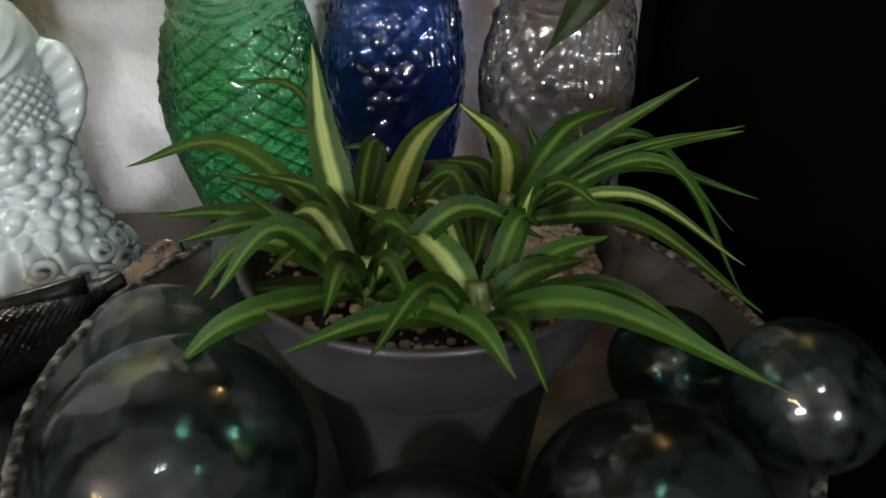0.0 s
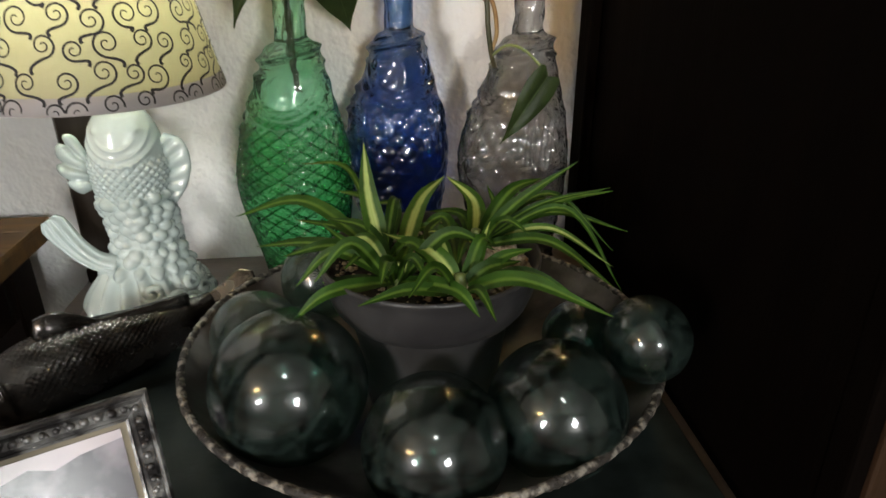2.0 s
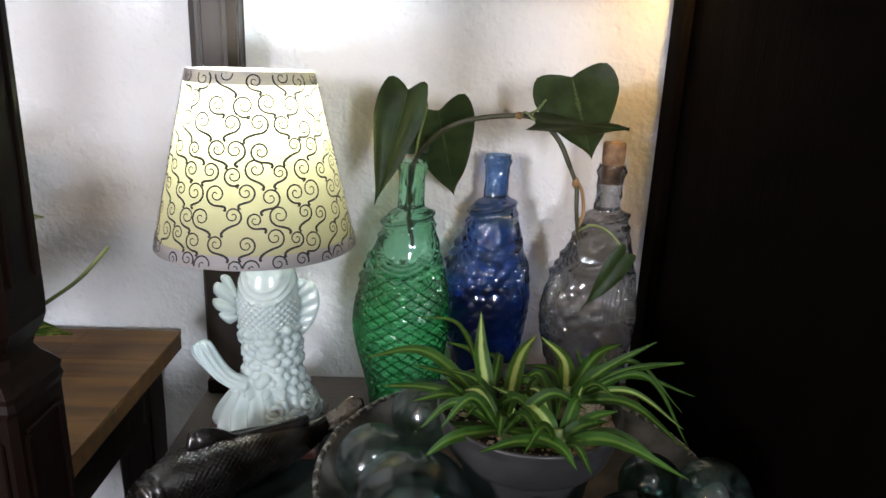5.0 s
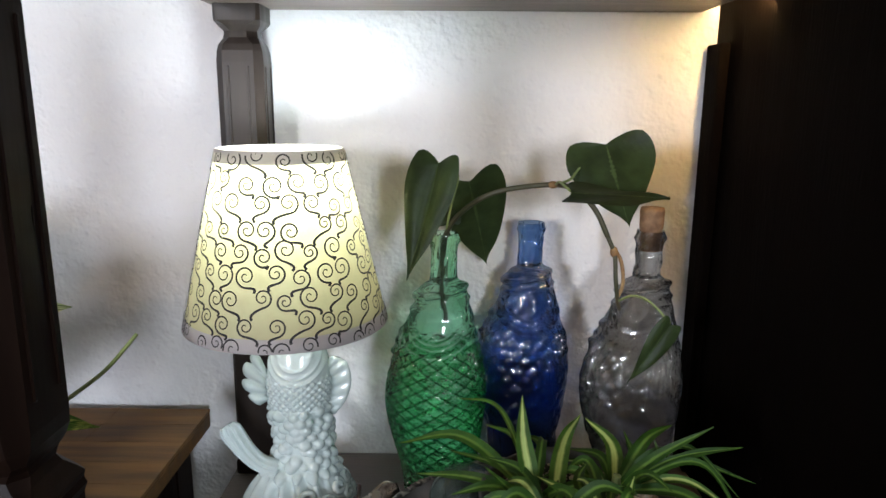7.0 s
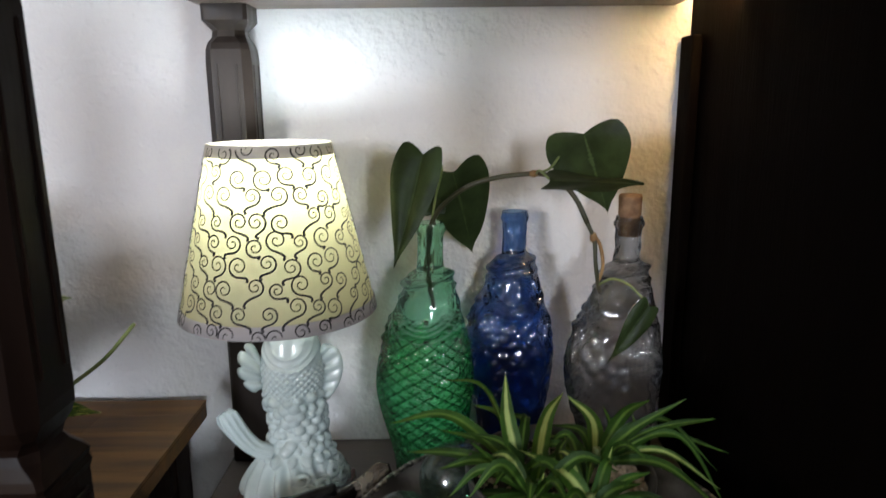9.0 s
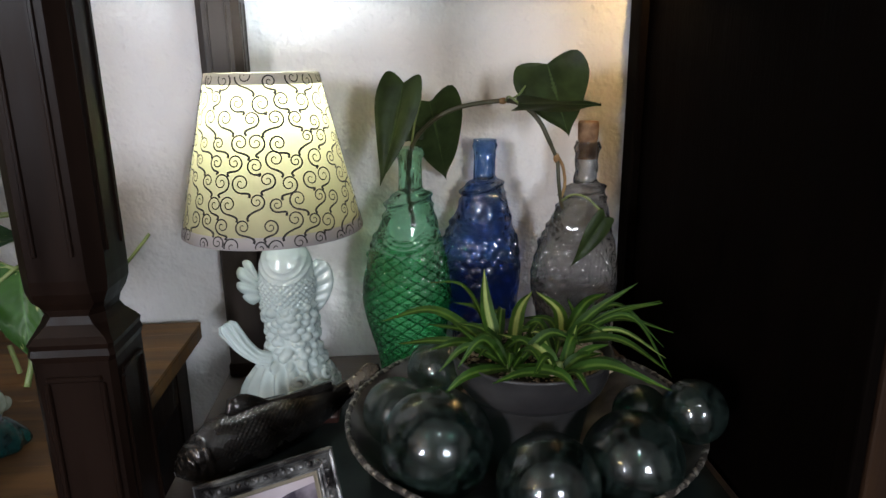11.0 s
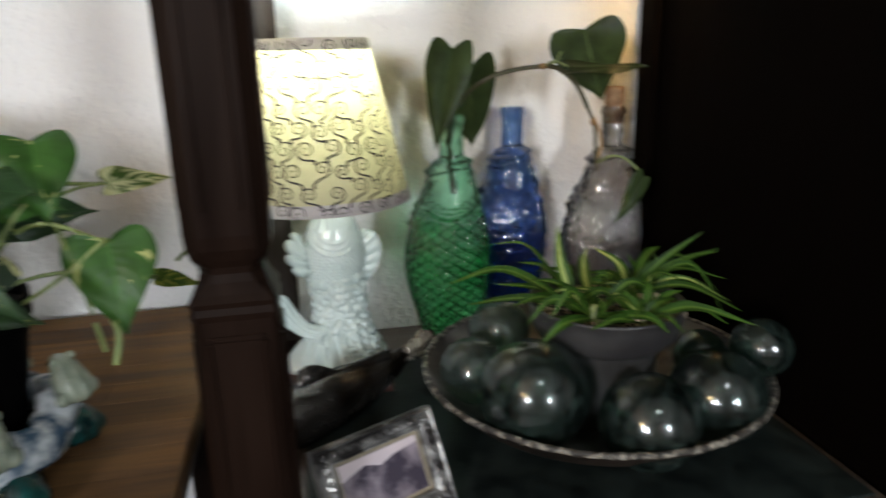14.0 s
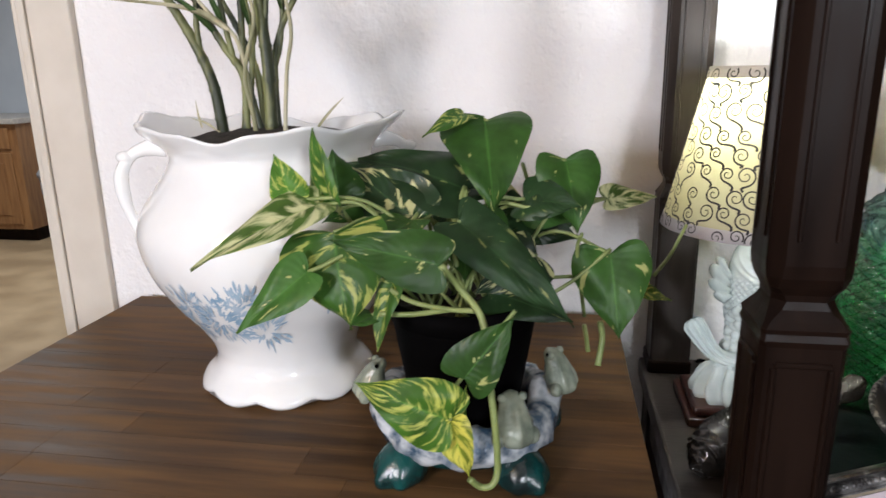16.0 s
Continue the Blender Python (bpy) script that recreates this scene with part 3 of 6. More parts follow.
for n, (a, b, c, d) in enumerate(((-2.42, -1.88, 1.28, 1.92), (0.55, 0.95, 1.2, 1.8))):
    w = thing("window_%d" % (n + 1), ((a + b) / 2, -3.09, c), "white framed daylight window", "window", kind=S)
    for x0, x1, z0, z1 in ((a, a + 0.03, c, d), (b - 0.03, b, c, d), (a + 0.03, b - 0.03, c, c + 0.03), (a + 0.03, b - 0.03, d - 0.03, d), (a + 0.03, b - 0.03, (c + d) / 2 - 0.025, (c + d) / 2 + 0.025)):
        part("window_frame", block(x0, x1, -3.012, -2.985, z0, z1, 0.003), TRIM, w, smooth=False)
lamp = thing("ceiling_lamp", (PENDANT[0], PENDANT[1], 2.45), "white pendant lamp with three small warm bulbs", "ceiling lamp")
part("canopy", lathe(*PENDANT[:2], [(0.02, 2.40), (0.06, 2.42), (0.065, 2.45)], 32), FIXTURE, lamp)
part("rod", tube([(*PENDANT[:2], 2.42), (*PENDANT[:2], 2.1), (*PENDANT[:2], PENDANT[2] + 0.10)], 0.006), FIXTURE, lamp)
for i in range(3):
    x, y, z = PENDANT[0] + 0.15 * math.cos(2.1 * i + 0.3), PENDANT[1] + 0.15 * math.sin(2.1 * i + 0.3), PENDANT[2]
    part("arm", tube([(*PENDANT[:2], z + 0.10), ((PENDANT[0] + x) / 2, (y + PENDANT[1]) / 2, z + 0.03), (x, y, z + 0.05)], 0.006), FIXTURE, lamp)
    part("bulb", ball((x, y, z), 0.036), WARM_BULB, lamp, "warm glowing bulb")
ceiling_light = thing("ceiling_light", (0.0, -1.2, 2.45), "round flush ceiling light, lit cool white", "ceiling light")
part("base", lathe(0.0, -1.2, [(0.12, 2.43), (0.13, 2.435), (0.13, 2.45)], 32), FIXTURE, ceiling_light)
part("diffuser", lathe(0.0, -1.2, [(0.01, 2.395), (0.05, 2.402), (0.075, 2.415), (0.08, 2.429)], 32), COOL_DIFFUSER, ceiling_light, "glowing cool white diffuser")

# ---- the tiered stand: lower top, posts, upper shelf ----
stand = thing("display_stand", (-0.07, 0.32, 0), "dark-stained tiered wooden stand with turned posts against the wall", "display stand")
part("tabletop", block(-0.405, 0.248, 0.025, 0.612, TABLE_Z - 0.034, TABLE_Z, 0.004), GREY_WOOD, stand, "brown-grey wooden lower top", smooth=False)
# reaches to the right edge, where its dark tone covers the shaded wood
part("tabletop_inset", block(-0.335, 0.236, 0.040, 0.475, TABLE_Z - 0.010, TABLE_Z + 0.003, 0.001), SLATE, stand, "mottled green top panel, darkened with shade in its colour", smooth=False)
part("upper_shelf", block(-0.405, 0.234, 0.03, 0.613, SHELF_Z, SHELF_Z + 0.03, 0.004), SHELF_WOOD, stand, "grey-brown wooden upper shelf", smooth=False)
part("apron", block(-0.385, 0.24, 0.045, 0.063, TABLE_Z - 0.11, TABLE_Z - 0.034), DARK_WOOD, stand, smooth=False)
part("apron", block(-0.39, -0.372, 0.10, 0.56, TABLE_Z - 0.11, TABLE_Z - 0.034), DARK_WOOD, stand, smooth=False)


def square_ring(cx, cy, z, half, chamfer):
    c = half * chamfer
    return [(cx + x, cy + y, z) for x, y in ((half, half - c), (half - c, half), (c - half, half), (-half, half - c), (-half, c - half), (c - half, -half), (half - c, -half), (half, c - half))]


def post(cx, cy, z0, half, wood):
    """A square post with chamfered corners, waisted at its joints."""
    prof = [(z0, 1.0, 0.1)]
    for z, f, c in ((0.990, 1.0, 0.14), (0.995, 1.04, 0.10), (1.000, 1.0, 0.10), (1.004, 1.03, 0.10), (1.009, 0.93, 0.12), (1.017, 0.80, 0.3), (1.023, 0.74, 0.4), (1.028, 0.76, 0.3), (1.034, 0.86, 0.2), (1.042, 0.97, 0.3), (1.052, 1.0, 0.34),
                    (1.150, 1.0, 0.34), (1.290, 1.0, 0.34), (1.304, 0.96, 0.32), (1.312, 0.88, 0.3), (1.320, 0.74, 0.5), (1.328, 0.70, 0.5), (1.335, 0.90, 0.4), (1.340, 0.98, 0.16), (1.352, 0.98, 0.14), (SHELF_Z, 0.98, 0.14)):
        prof.append((z, f, c))
    p = part("post", skin([square_ring(cx, cy, z, half * f, c) for z, f, c in prof]), wood, stand, "dark-stained turned square post", smooth=False)
    # grooves of the fluted faces, as fine raised beads
    for sx, sy in ((0, -1), (1, 0), (-1, 0), (0, 1)):
        for o in (-0.42, 0.42):
            x, y = cx + sx * half + (o * half if sx == 0 else 0), cy + sy * half + (o * half if sy == 0 else 0)
            part("bead", block(x - 0.0016, x + 0.0016, y - 0.0016, y + 0.0016, 1.07, 1.285, 0.0007, segments=1), wood, p, smooth=False)
        # raised border of the lower block's panels
        w = 0.66 * half
        for o in (-w, w):
            x, y = cx + sx * half + (o if sx == 0 else 0), cy + sy * half + (o if sy == 0 else 0)
            if z0 < 0.5:
                part("bead", block(x - 0.0022, x + 0.0022, y - 0.0022, y + 0.0022, 0.30, 0.974, 0.001, segments=1), wood, p, smooth=False)
        if z0 < 0.5:
            x, y = cx + sx * half, cy + sy * half
            part("bead", block(x - (w if sx == 0 else 0.0022), x + (w if sx == 0 else 0.0022), y - (w if sy == 0 else 0.0022), y + (w if sy == 0 else 0.0022), 0.9745, 0.979, 0.001, segments=1), wood, p, smooth=False)
    return p


post(-0.3685, 0.049, 0.0, 0.030, DARK_WOOD)
post(-0.366, 0.578, TABLE_Z, 0.030, LAMPLIT_WOOD)
part("foot_ring", block(-0.399, -0.333, 0.545, 0.611, TABLE_Z, TABLE_Z + 0.022, 0.004), DARK_WOOD, stand, smooth=False)
part("back_leg", block(-0.395, -0.337, 0.549, 0.607, 0, TABLE_Z - 0.034), DARK_WOOD, stand, smooth=False)
# batten takes the near-black cabinet colour so that lamplight doesn't show on it
part("batten", block(0.240, 0.254, 0.560, 0.606, TABLE_Z, 1.318, 0.003), CABINET_WOOD, stand, "narrow dark upright at the back", smooth=False)

# ---- tall cabinet beside the stand ----
tall = thing("tall_cabinet", (0.65, 0.3, 0), "tall very dark brown wooden cabinet with panelled door", "cabinet")
part("side_panel", block(0.256, 0.276, 0.045, 0.612, 0.0, 2.0), CABINET_WOOD, tall, "plain cabinet side, near-black with shade in its colour", smooth=False)
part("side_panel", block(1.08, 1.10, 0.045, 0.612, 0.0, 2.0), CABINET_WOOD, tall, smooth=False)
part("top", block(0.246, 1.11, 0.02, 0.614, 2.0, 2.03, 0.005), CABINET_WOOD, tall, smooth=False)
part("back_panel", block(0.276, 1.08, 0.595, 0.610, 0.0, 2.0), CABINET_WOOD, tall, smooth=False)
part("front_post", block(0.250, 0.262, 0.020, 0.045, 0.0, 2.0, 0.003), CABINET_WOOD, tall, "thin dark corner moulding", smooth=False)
door = part("door", block(0.266, 0.335, 0.022, 0.045, 0.06, 1.98, 0.003), DOOR_WOOD, tall, "brown panelled cabinet door", smooth=False)
part("stile", block(1.02, 1.09, 0.022, 0.045, 0.06, 1.98, 0.003), DOOR_WOOD, door, smooth=False)
for a, b in ((0.06, 0.16), (0.72, 0.79), (1.88, 1.98)):
    part("rail", block(0.337, 1.018, 0.022, 0.045, a, b, 0.003), DOOR_WOOD, door, smooth=False)
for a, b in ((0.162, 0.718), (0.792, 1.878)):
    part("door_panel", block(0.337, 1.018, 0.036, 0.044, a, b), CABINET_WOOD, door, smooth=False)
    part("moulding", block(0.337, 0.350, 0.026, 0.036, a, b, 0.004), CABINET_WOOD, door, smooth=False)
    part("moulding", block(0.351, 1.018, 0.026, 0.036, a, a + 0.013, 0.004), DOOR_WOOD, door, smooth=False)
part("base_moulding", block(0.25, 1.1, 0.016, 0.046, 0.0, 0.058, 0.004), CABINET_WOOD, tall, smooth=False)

# ---- brown table with the pot plants ----
table = thing("side_table", (-0.87, 0.28, 0), "brown wooden side table with dark grain bands, standing against the wall", "table")
top = part("tabletop", block(-1.297, -0.448, -0.06, 0.592, LEFT_Z - 0.028, LEFT_Z - 0.004, 0.003), BROWN_WOOD, table, "brown tabletop of joined hardwood strips", smooth=False)
rnd = random.Random(31)
for i in range(13):  # the strips that it is joined from
    y0, x = -0.06 + 0.652 * i / 13, -1.297
    while x < -0.45:
        ln = rnd.uniform(0.16, 0.42)
        x1 = -0.448 if x + ln > -0.53 else x + ln
        part("strip", block(x + 0.0001, x1 - 0.0001, y0 + 0.0001, y0 + 0.652 / 13 - 0.0001, LEFT_Z - 0.005, LEFT_Z, 0.0003, segments=1), BROWN_WOOD, top, smooth=False)
        x = x1
part("apron", block(-0.485, -0.470, 0.0, 0.55, LEFT_Z - 0.10, LEFT_Z - 0.028), DARK_WOOD, table, smooth=False)
part("apron", block(-1.275, -1.260, 0.0, 0.55, LEFT_Z - 0.105, LEFT_Z - 0.028), DARK_WOOD, table, smooth=False)
part("apron", block(-1.24, -0.5, 0.545, 0.56, LEFT_Z - 0.105, LEFT_Z - 0.028), DARK_WOOD, table, smooth=False)
part("apron", block(-1.24, -0.5, -0.03, -0.015, LEFT_Z - 0.105, LEFT_Z - 0.028), DARK_WOOD, table, smooth=False)
for x in (-1.245, -0.495):
    for y in (-0.01, 0.535):
        part("leg", skin([square_ring(x, y, z, h, 0.12) for z, h in ((0, 0.018), (0.5, 0.024), (0.68, 0.027), (LEFT_Z - 0.028, 0.027))]), DARK_WOOD, table, smooth=False)

# ---- fish lamp ----
LX, LY = -0.291, 0.443
fish_lamp = thing("table_lamp", (LX, LY, TABLE_Z), "lit table lamp with celadon fish base and cream scroll-print shade", "table lamp")
bm = block(LX - 0.076, LX + 0.076, LY - 0.062, LY + 0.062, TABLE_Z, TABLE_Z + 0.013, 0.003)
block(LX - 0.068, LX + 0.068, LY - 0.055, LY + 0.055, TABLE_Z + 0.013, TABLE_Z + 0.025, 0.004, bm)
part("plinth", bm, PLINTH, fish_lamp, "dark red-brown wooden plinth", smooth=False)


BASE_Z = [TABLE_Z + q for q in (0.025, 0.032, 0.046, 0.064, 0.090, 0.123, 0.163, 0.190, 0.212, 0.229, 0.241, 0.250)]
BASE_R = [0.062, 0.064, 0.059, 0.0475, 0.0345, 0.0305, 0.035, 0.0375, 0.0360, 0.0315, 0.025, 0.016]


def fish_base():
    """A carp leaping upright out of curling waves, with fins to both sides and its tail raised."""
    z0, top = TABLE_Z + 0.025, 0.972
    zs, rs = BASE_Z, BASE_R
    rings = []
    n, m = 190, 230
    rnd = random.Random(4)
    beads = []  # clustered foam in uneven rows
    for row in range(9):
        for k in range(15):
            beads.append(((k + 0.5 * (row % 2) + rnd.uniform(-0.28, 0.28)) * 2 * math.pi / 15, 0.800 + 0.0096 * row + rnd.uniform(-0.003, 0.003), 0.0054 + 0.0030 * rnd.random()))
    for i in range(m + 1):
        z = z0 + (top - z0) * i / m
        r = spline(z, zs, rs)
        cx = LX + 0.004 + 0.010 * bump(z, 0.82, 0.05) + 0.007 * max(0, min(1, (z - 0.83) / 0.08))
        ring = []
        for j in range(n):
            a = 2 * math.pi * j / n
            front = math.cos(a + math.pi / 2)
            d = 0.0
            if 0.872 < z < 0.925:  # overlapping scales
                w = min(1, (z - 0.872) / 0.01, (0.925 - z) / 0.01)
                u, v = a * 13 / math.pi, (z - 0.872) / 0.0090
                d += 0.0030 * w * (1 - max(bump((u + v) % 1, 0.5, 0.17), bump((u - v) % 1, 0.5, 0.17)))
            if z > 0.91:  # gills, lips, eyes
                q = math.hypot((front - 1) * 0.0 + math.sin(a + math.pi / 2) * r, z - 0.953)
                d += 0.0026 * max(0, front) * (bump(q, 0.036, 0.0020) + 0.6 * bump(q, 0.029, 0.0014) + 0.7 * bump(q, 0.020, 0.0016) * min(1, max(0, (0.947 - z) / 0.012)))
                for s in (-1, 1):
                    d += 0.0016 * bump(math.sin(a + math.pi / 2) * r, s * 0.019, 0.003) * bump(z, 0.952, 0.004) * max(0, front + 0.4)
            if 0.788 < z < 0.895:  # foam beads
                for ba, bz, br in beads:
                    da = (a - ba + math.pi) % (2 * math.pi) - math.pi
                    k = br * br - (da * r) ** 2 - (z - bz) ** 2
                    if k > 0:
                        d = max(d, math.sqrt(k) * 1.25 - 0.0014)
            if z < 0.802:  # wave grooves
                w = min(1, (0.802 - z) / 0.012)
                d += 0.0058 * w * math.sin(a * 15 + (z - z0) * 120) * min(1, max(0, math.cos(a + 2.2) * 2.5))
            ring.append((cx + (r + d) * 1.03 * math.cos(a), LY + (r + d) * 0.92 * math.sin(a), z))
        rings.append(ring)
    # hollow open mouth
    rings.append([(LX + 0.011 + (p[0] - LX - 0.011) * 0.75, LY + (p[1] - LY) * 0.75, top - 0.001) for p in rings[-1]])
    rings.append([(LX + 0.011 + (p[0] - LX - 0.011) * 0.8, LY + (p[1] - LY) * 0.8, top - 0.012) for p in rings[-1]])
    return skin(rings)


part("fish_body", fish_base(), CERAMIC, fish_lamp, "pale celadon glazed fish on waves")


def foot_point(a, z, off):
    """A point on the wave foot of the lamp."""
    r = spline(z, BASE_Z, BASE_R) + off
    return (LX + 0.004 + 0.010 * bump(z, 0.82, 0.05) + r * 1.03 * math.cos(a), LY + r * 0.92 * math.sin(a), z)


for a, dz, size, sign in ((-1.22, 0.030, 0.0125, 1), (-0.86, 0.040, 0.0105, -1), (-1.02, 0.014, 0.0100, -1), (-0.62, 0.022, 0.0125, 1), (-0.25, 0.034, 0.0120, -1), (0.15, 0.020, 0.0125, 1), (0.7, 0.03, 0.013, 1), (1.6, 0.03, 0.013, -1), (2.4, 0.03, 0.013, 1), (-0.45, 0.058, 0.0105, 1), (-0.05, 0.060, 0.0110, -1), (-1.30, 0.056, 0.0100, -1)):
    pts = []
    for i in range(15):
        s = i / 14
        t, q = sign * s * 2 * math.pi * 1.35 - 0.6, 0.0025 + size * s
        pts.append(foot_point(a + q * math.cos(t) / 0.058, max(TABLE_Z + 0.028, TABLE_Z + 0.028 + dz * 0.55 + 0.65 * q * math.sin(t)), 0.0026))
    part("wave_curl", tube(pts, lambda s: 0.0050 - 0.0022 * s, 8, None, 3), CERAMIC, fish_lamp)


def fan(root, tips, thick, ribs, lobes=0.0):
    """A thick fin between a root line and a curved edge, with raised ribs."""
    n = ribs * 6
    root, tips = smooth_path(root, 8), smooth_path(tips, 8)
    pick = lambda line, s: line[min(int(s * (len(line) - 1)), len(line) - 2)].lerp(line[min(int(s * (len(line) - 1)), len(line) - 2) + 1], s * (len(line) - 1) - min(int(s * (len(line) - 1)), len(line) - 2))
    rings = []
    for i in range(n + 1):
        s = i / n
        a, b = pick(root, s), pick(tips, s)
        b = a.lerp(b, 1 - lobes * (1 - abs(math.sin(math.pi * s * ribs)) ** 0.5))
        d = (b - a).normalized()
        along = (pick(root, min(1, s + 0.02)) - pick(root, max(0, s - 0.02))) + (pick(tips, min(1, s + 0.02)) - pick(tips, max(0, s - 0.02)))
        nrm = d.cross(along).normalized()
        rib = thick * (0.55 + 0.45 * abs(math.sin(math.pi * s * ribs))) * (0.25 + 0.75 * min(1, s * 12, (1 - s) * 12))
        ring = []
        for k, (u, w) in enumerate(((0, 1), (0.3, 1), (0.6, 0.95), (0.85, 0.85), (0.97, 0.6), (1.0, 0), (0.97, -0.6), (0.85, -0.85), (0.6, -0.95), (0.3, -1), (0, -1))):
            ring.append(a.lerp(b, u) + nrm * (rib * w))
        rings.append(ring)
    return skin(rings)


V = lambda x, y, z: (LX + x, LY + y, z)


def ribbed_tail():
    """The tail bends out from the body and up, widening into ribs."""
    line = smooth_path([V(-0.014, -0.018, 0.804), V(-0.034, -0.020, 0.810), V(-0.050, -0.022, 0.825), V(-0.064, -0.022, 0.845), V(-0.074, -0.021, 0.860)], 10)
    m = len(line) - 1
    rings = []
    for i, p in enumerate(line):
        s = i / m
        d = (line[min(i + 1, m)] - line[max(i - 1, 0)]).normalized()
        across_ = Vector((d.z, 0, -d.x))
        w = spline(s, [0, 0.3, 0.6, 0.9, 1.0], [0.010, 0.0105, 0.0130, 0.0150, 0.010])
        t = spline(s, [0, 0.3, 0.8, 1.0], [0.014, 0.010, 0.0070, 0.004])
        ring = []
        for j in range(44):
            a = 2 * math.pi * j / 44
            u = math.cos(a)
            rib = 1 + 0.50 * math.cos(u * 12) * min(1, s * 2.5)
            ring.append(p + across_ * (w * u) + Vector((0, 1, 0)) * (t * math.sin(a) * rib))
        rings.append(ring)
    return skin(rings)


part("tail", ribbed_tail(), CERAMIC, fish_lamp, "raised ribbed tail")
part("side_fin", fan([V(-0.026, -0.012, 0.888), V(-0.028, -0.008, 0.905), V(-0.026, -0.004, 0.922)],
                     [V(-0.036, -0.020, 0.884), V(-0.050, -0.020, 0.902), V(-0.055, -0.016, 0.922), V(-0.049, -0.010, 0.942), V(-0.036, -0.006, 0.948)], 0.0085, 4, 0.24), CERAMIC, fish_lamp)
part("side_fin", fan([V(0.038, 0.002, 0.868), V(0.041, 0.000, 0.897), V(0.040, 0.000, 0.930)],
                     [V(0.054, -0.004, 0.868), V(0.068, -0.006, 0.888), V(0.075, -0.006, 0.913), V(0.069, -0.004, 0.936), V(0.052, -0.002, 0.943)], 0.0055, 6), CERAMIC, fish_lamp)
SH0, SH1, SR0, SR1 = 0.988, 1.190, 0.1175, 0.0700
part("stem", tube([(LX + 0.008, LY, 0.955), (LX + 0.003, LY, 1.02), (LX, LY, 1.07)], 0.007), BRASS, fish_lamp, "brass stem")
part("socket", lathe(LX, LY, [(0.012, 1.05), (0.016, 1.055), (0.016, 1.105), (0.013, 1.112)], 24), BRASS, fish_lamp)
part("bulb", ball((LX, LY, 1.150), 0.028, sub=3, squash=(1, 1, 1.1)), BULB, fish_lamp, "glowing cool white bulb")
# unseen inside the shade; added to hold back the bulb's downward light
part("bulb_collar", lathe(LX, LY, [(0.013, 1.108), (0.0150, 1.112), (0.0185, 1.118), (0.0210, 1.1235), (0.0216, 1.1255), (0.0205, 1.126)], 32, True, False), FIXTURE, fish_lamp, "white plastic collar of the bulb")
for s in (-1, 1):
    part("harp_arm", tube([(LX, LY, 1.06), (LX + s * 0.036, LY, 1.09), (LX + s * 0.040, LY, 1.14), (LX + s * 0.060, LY, 1.183)], 0.0013, 6), BRASS, fish_lamp)


def shade_point(a, z, off=0.0):
    r = SR0 + (SR1 - SR0) * (z - SH0) / (SH1 - SH0) + off
    return (LX + r * math.cos(a), LY + r * math.sin(a) , z)


bm = skin([[shade_point(2 * math.pi * j / 96, z) for j in range(96)] for z in np.linspace(SH0, SH1, 14)], True, False, False)
shade = part("shade", bm, SHADE, fish_lamp, "cream tapered cloth shade")
for a, b, name in ((SH0, SH0 + 0.014, "bottom_trim"), (SH1 - 0.013, SH1, "top_trim")):
    bm = skin([[shade_point(2 * math.pi * j / 96, z, o) for j in range(96)] for z, o in ((a, -0.0006), (a - 0.0004, 0.0006), (a, 0.0012), (b, 0.0012), (b + 0.0004, 0.0004))], True, False, False)
    part(name, bm, SHADE_TRIM, shade, "grey cloth trim")


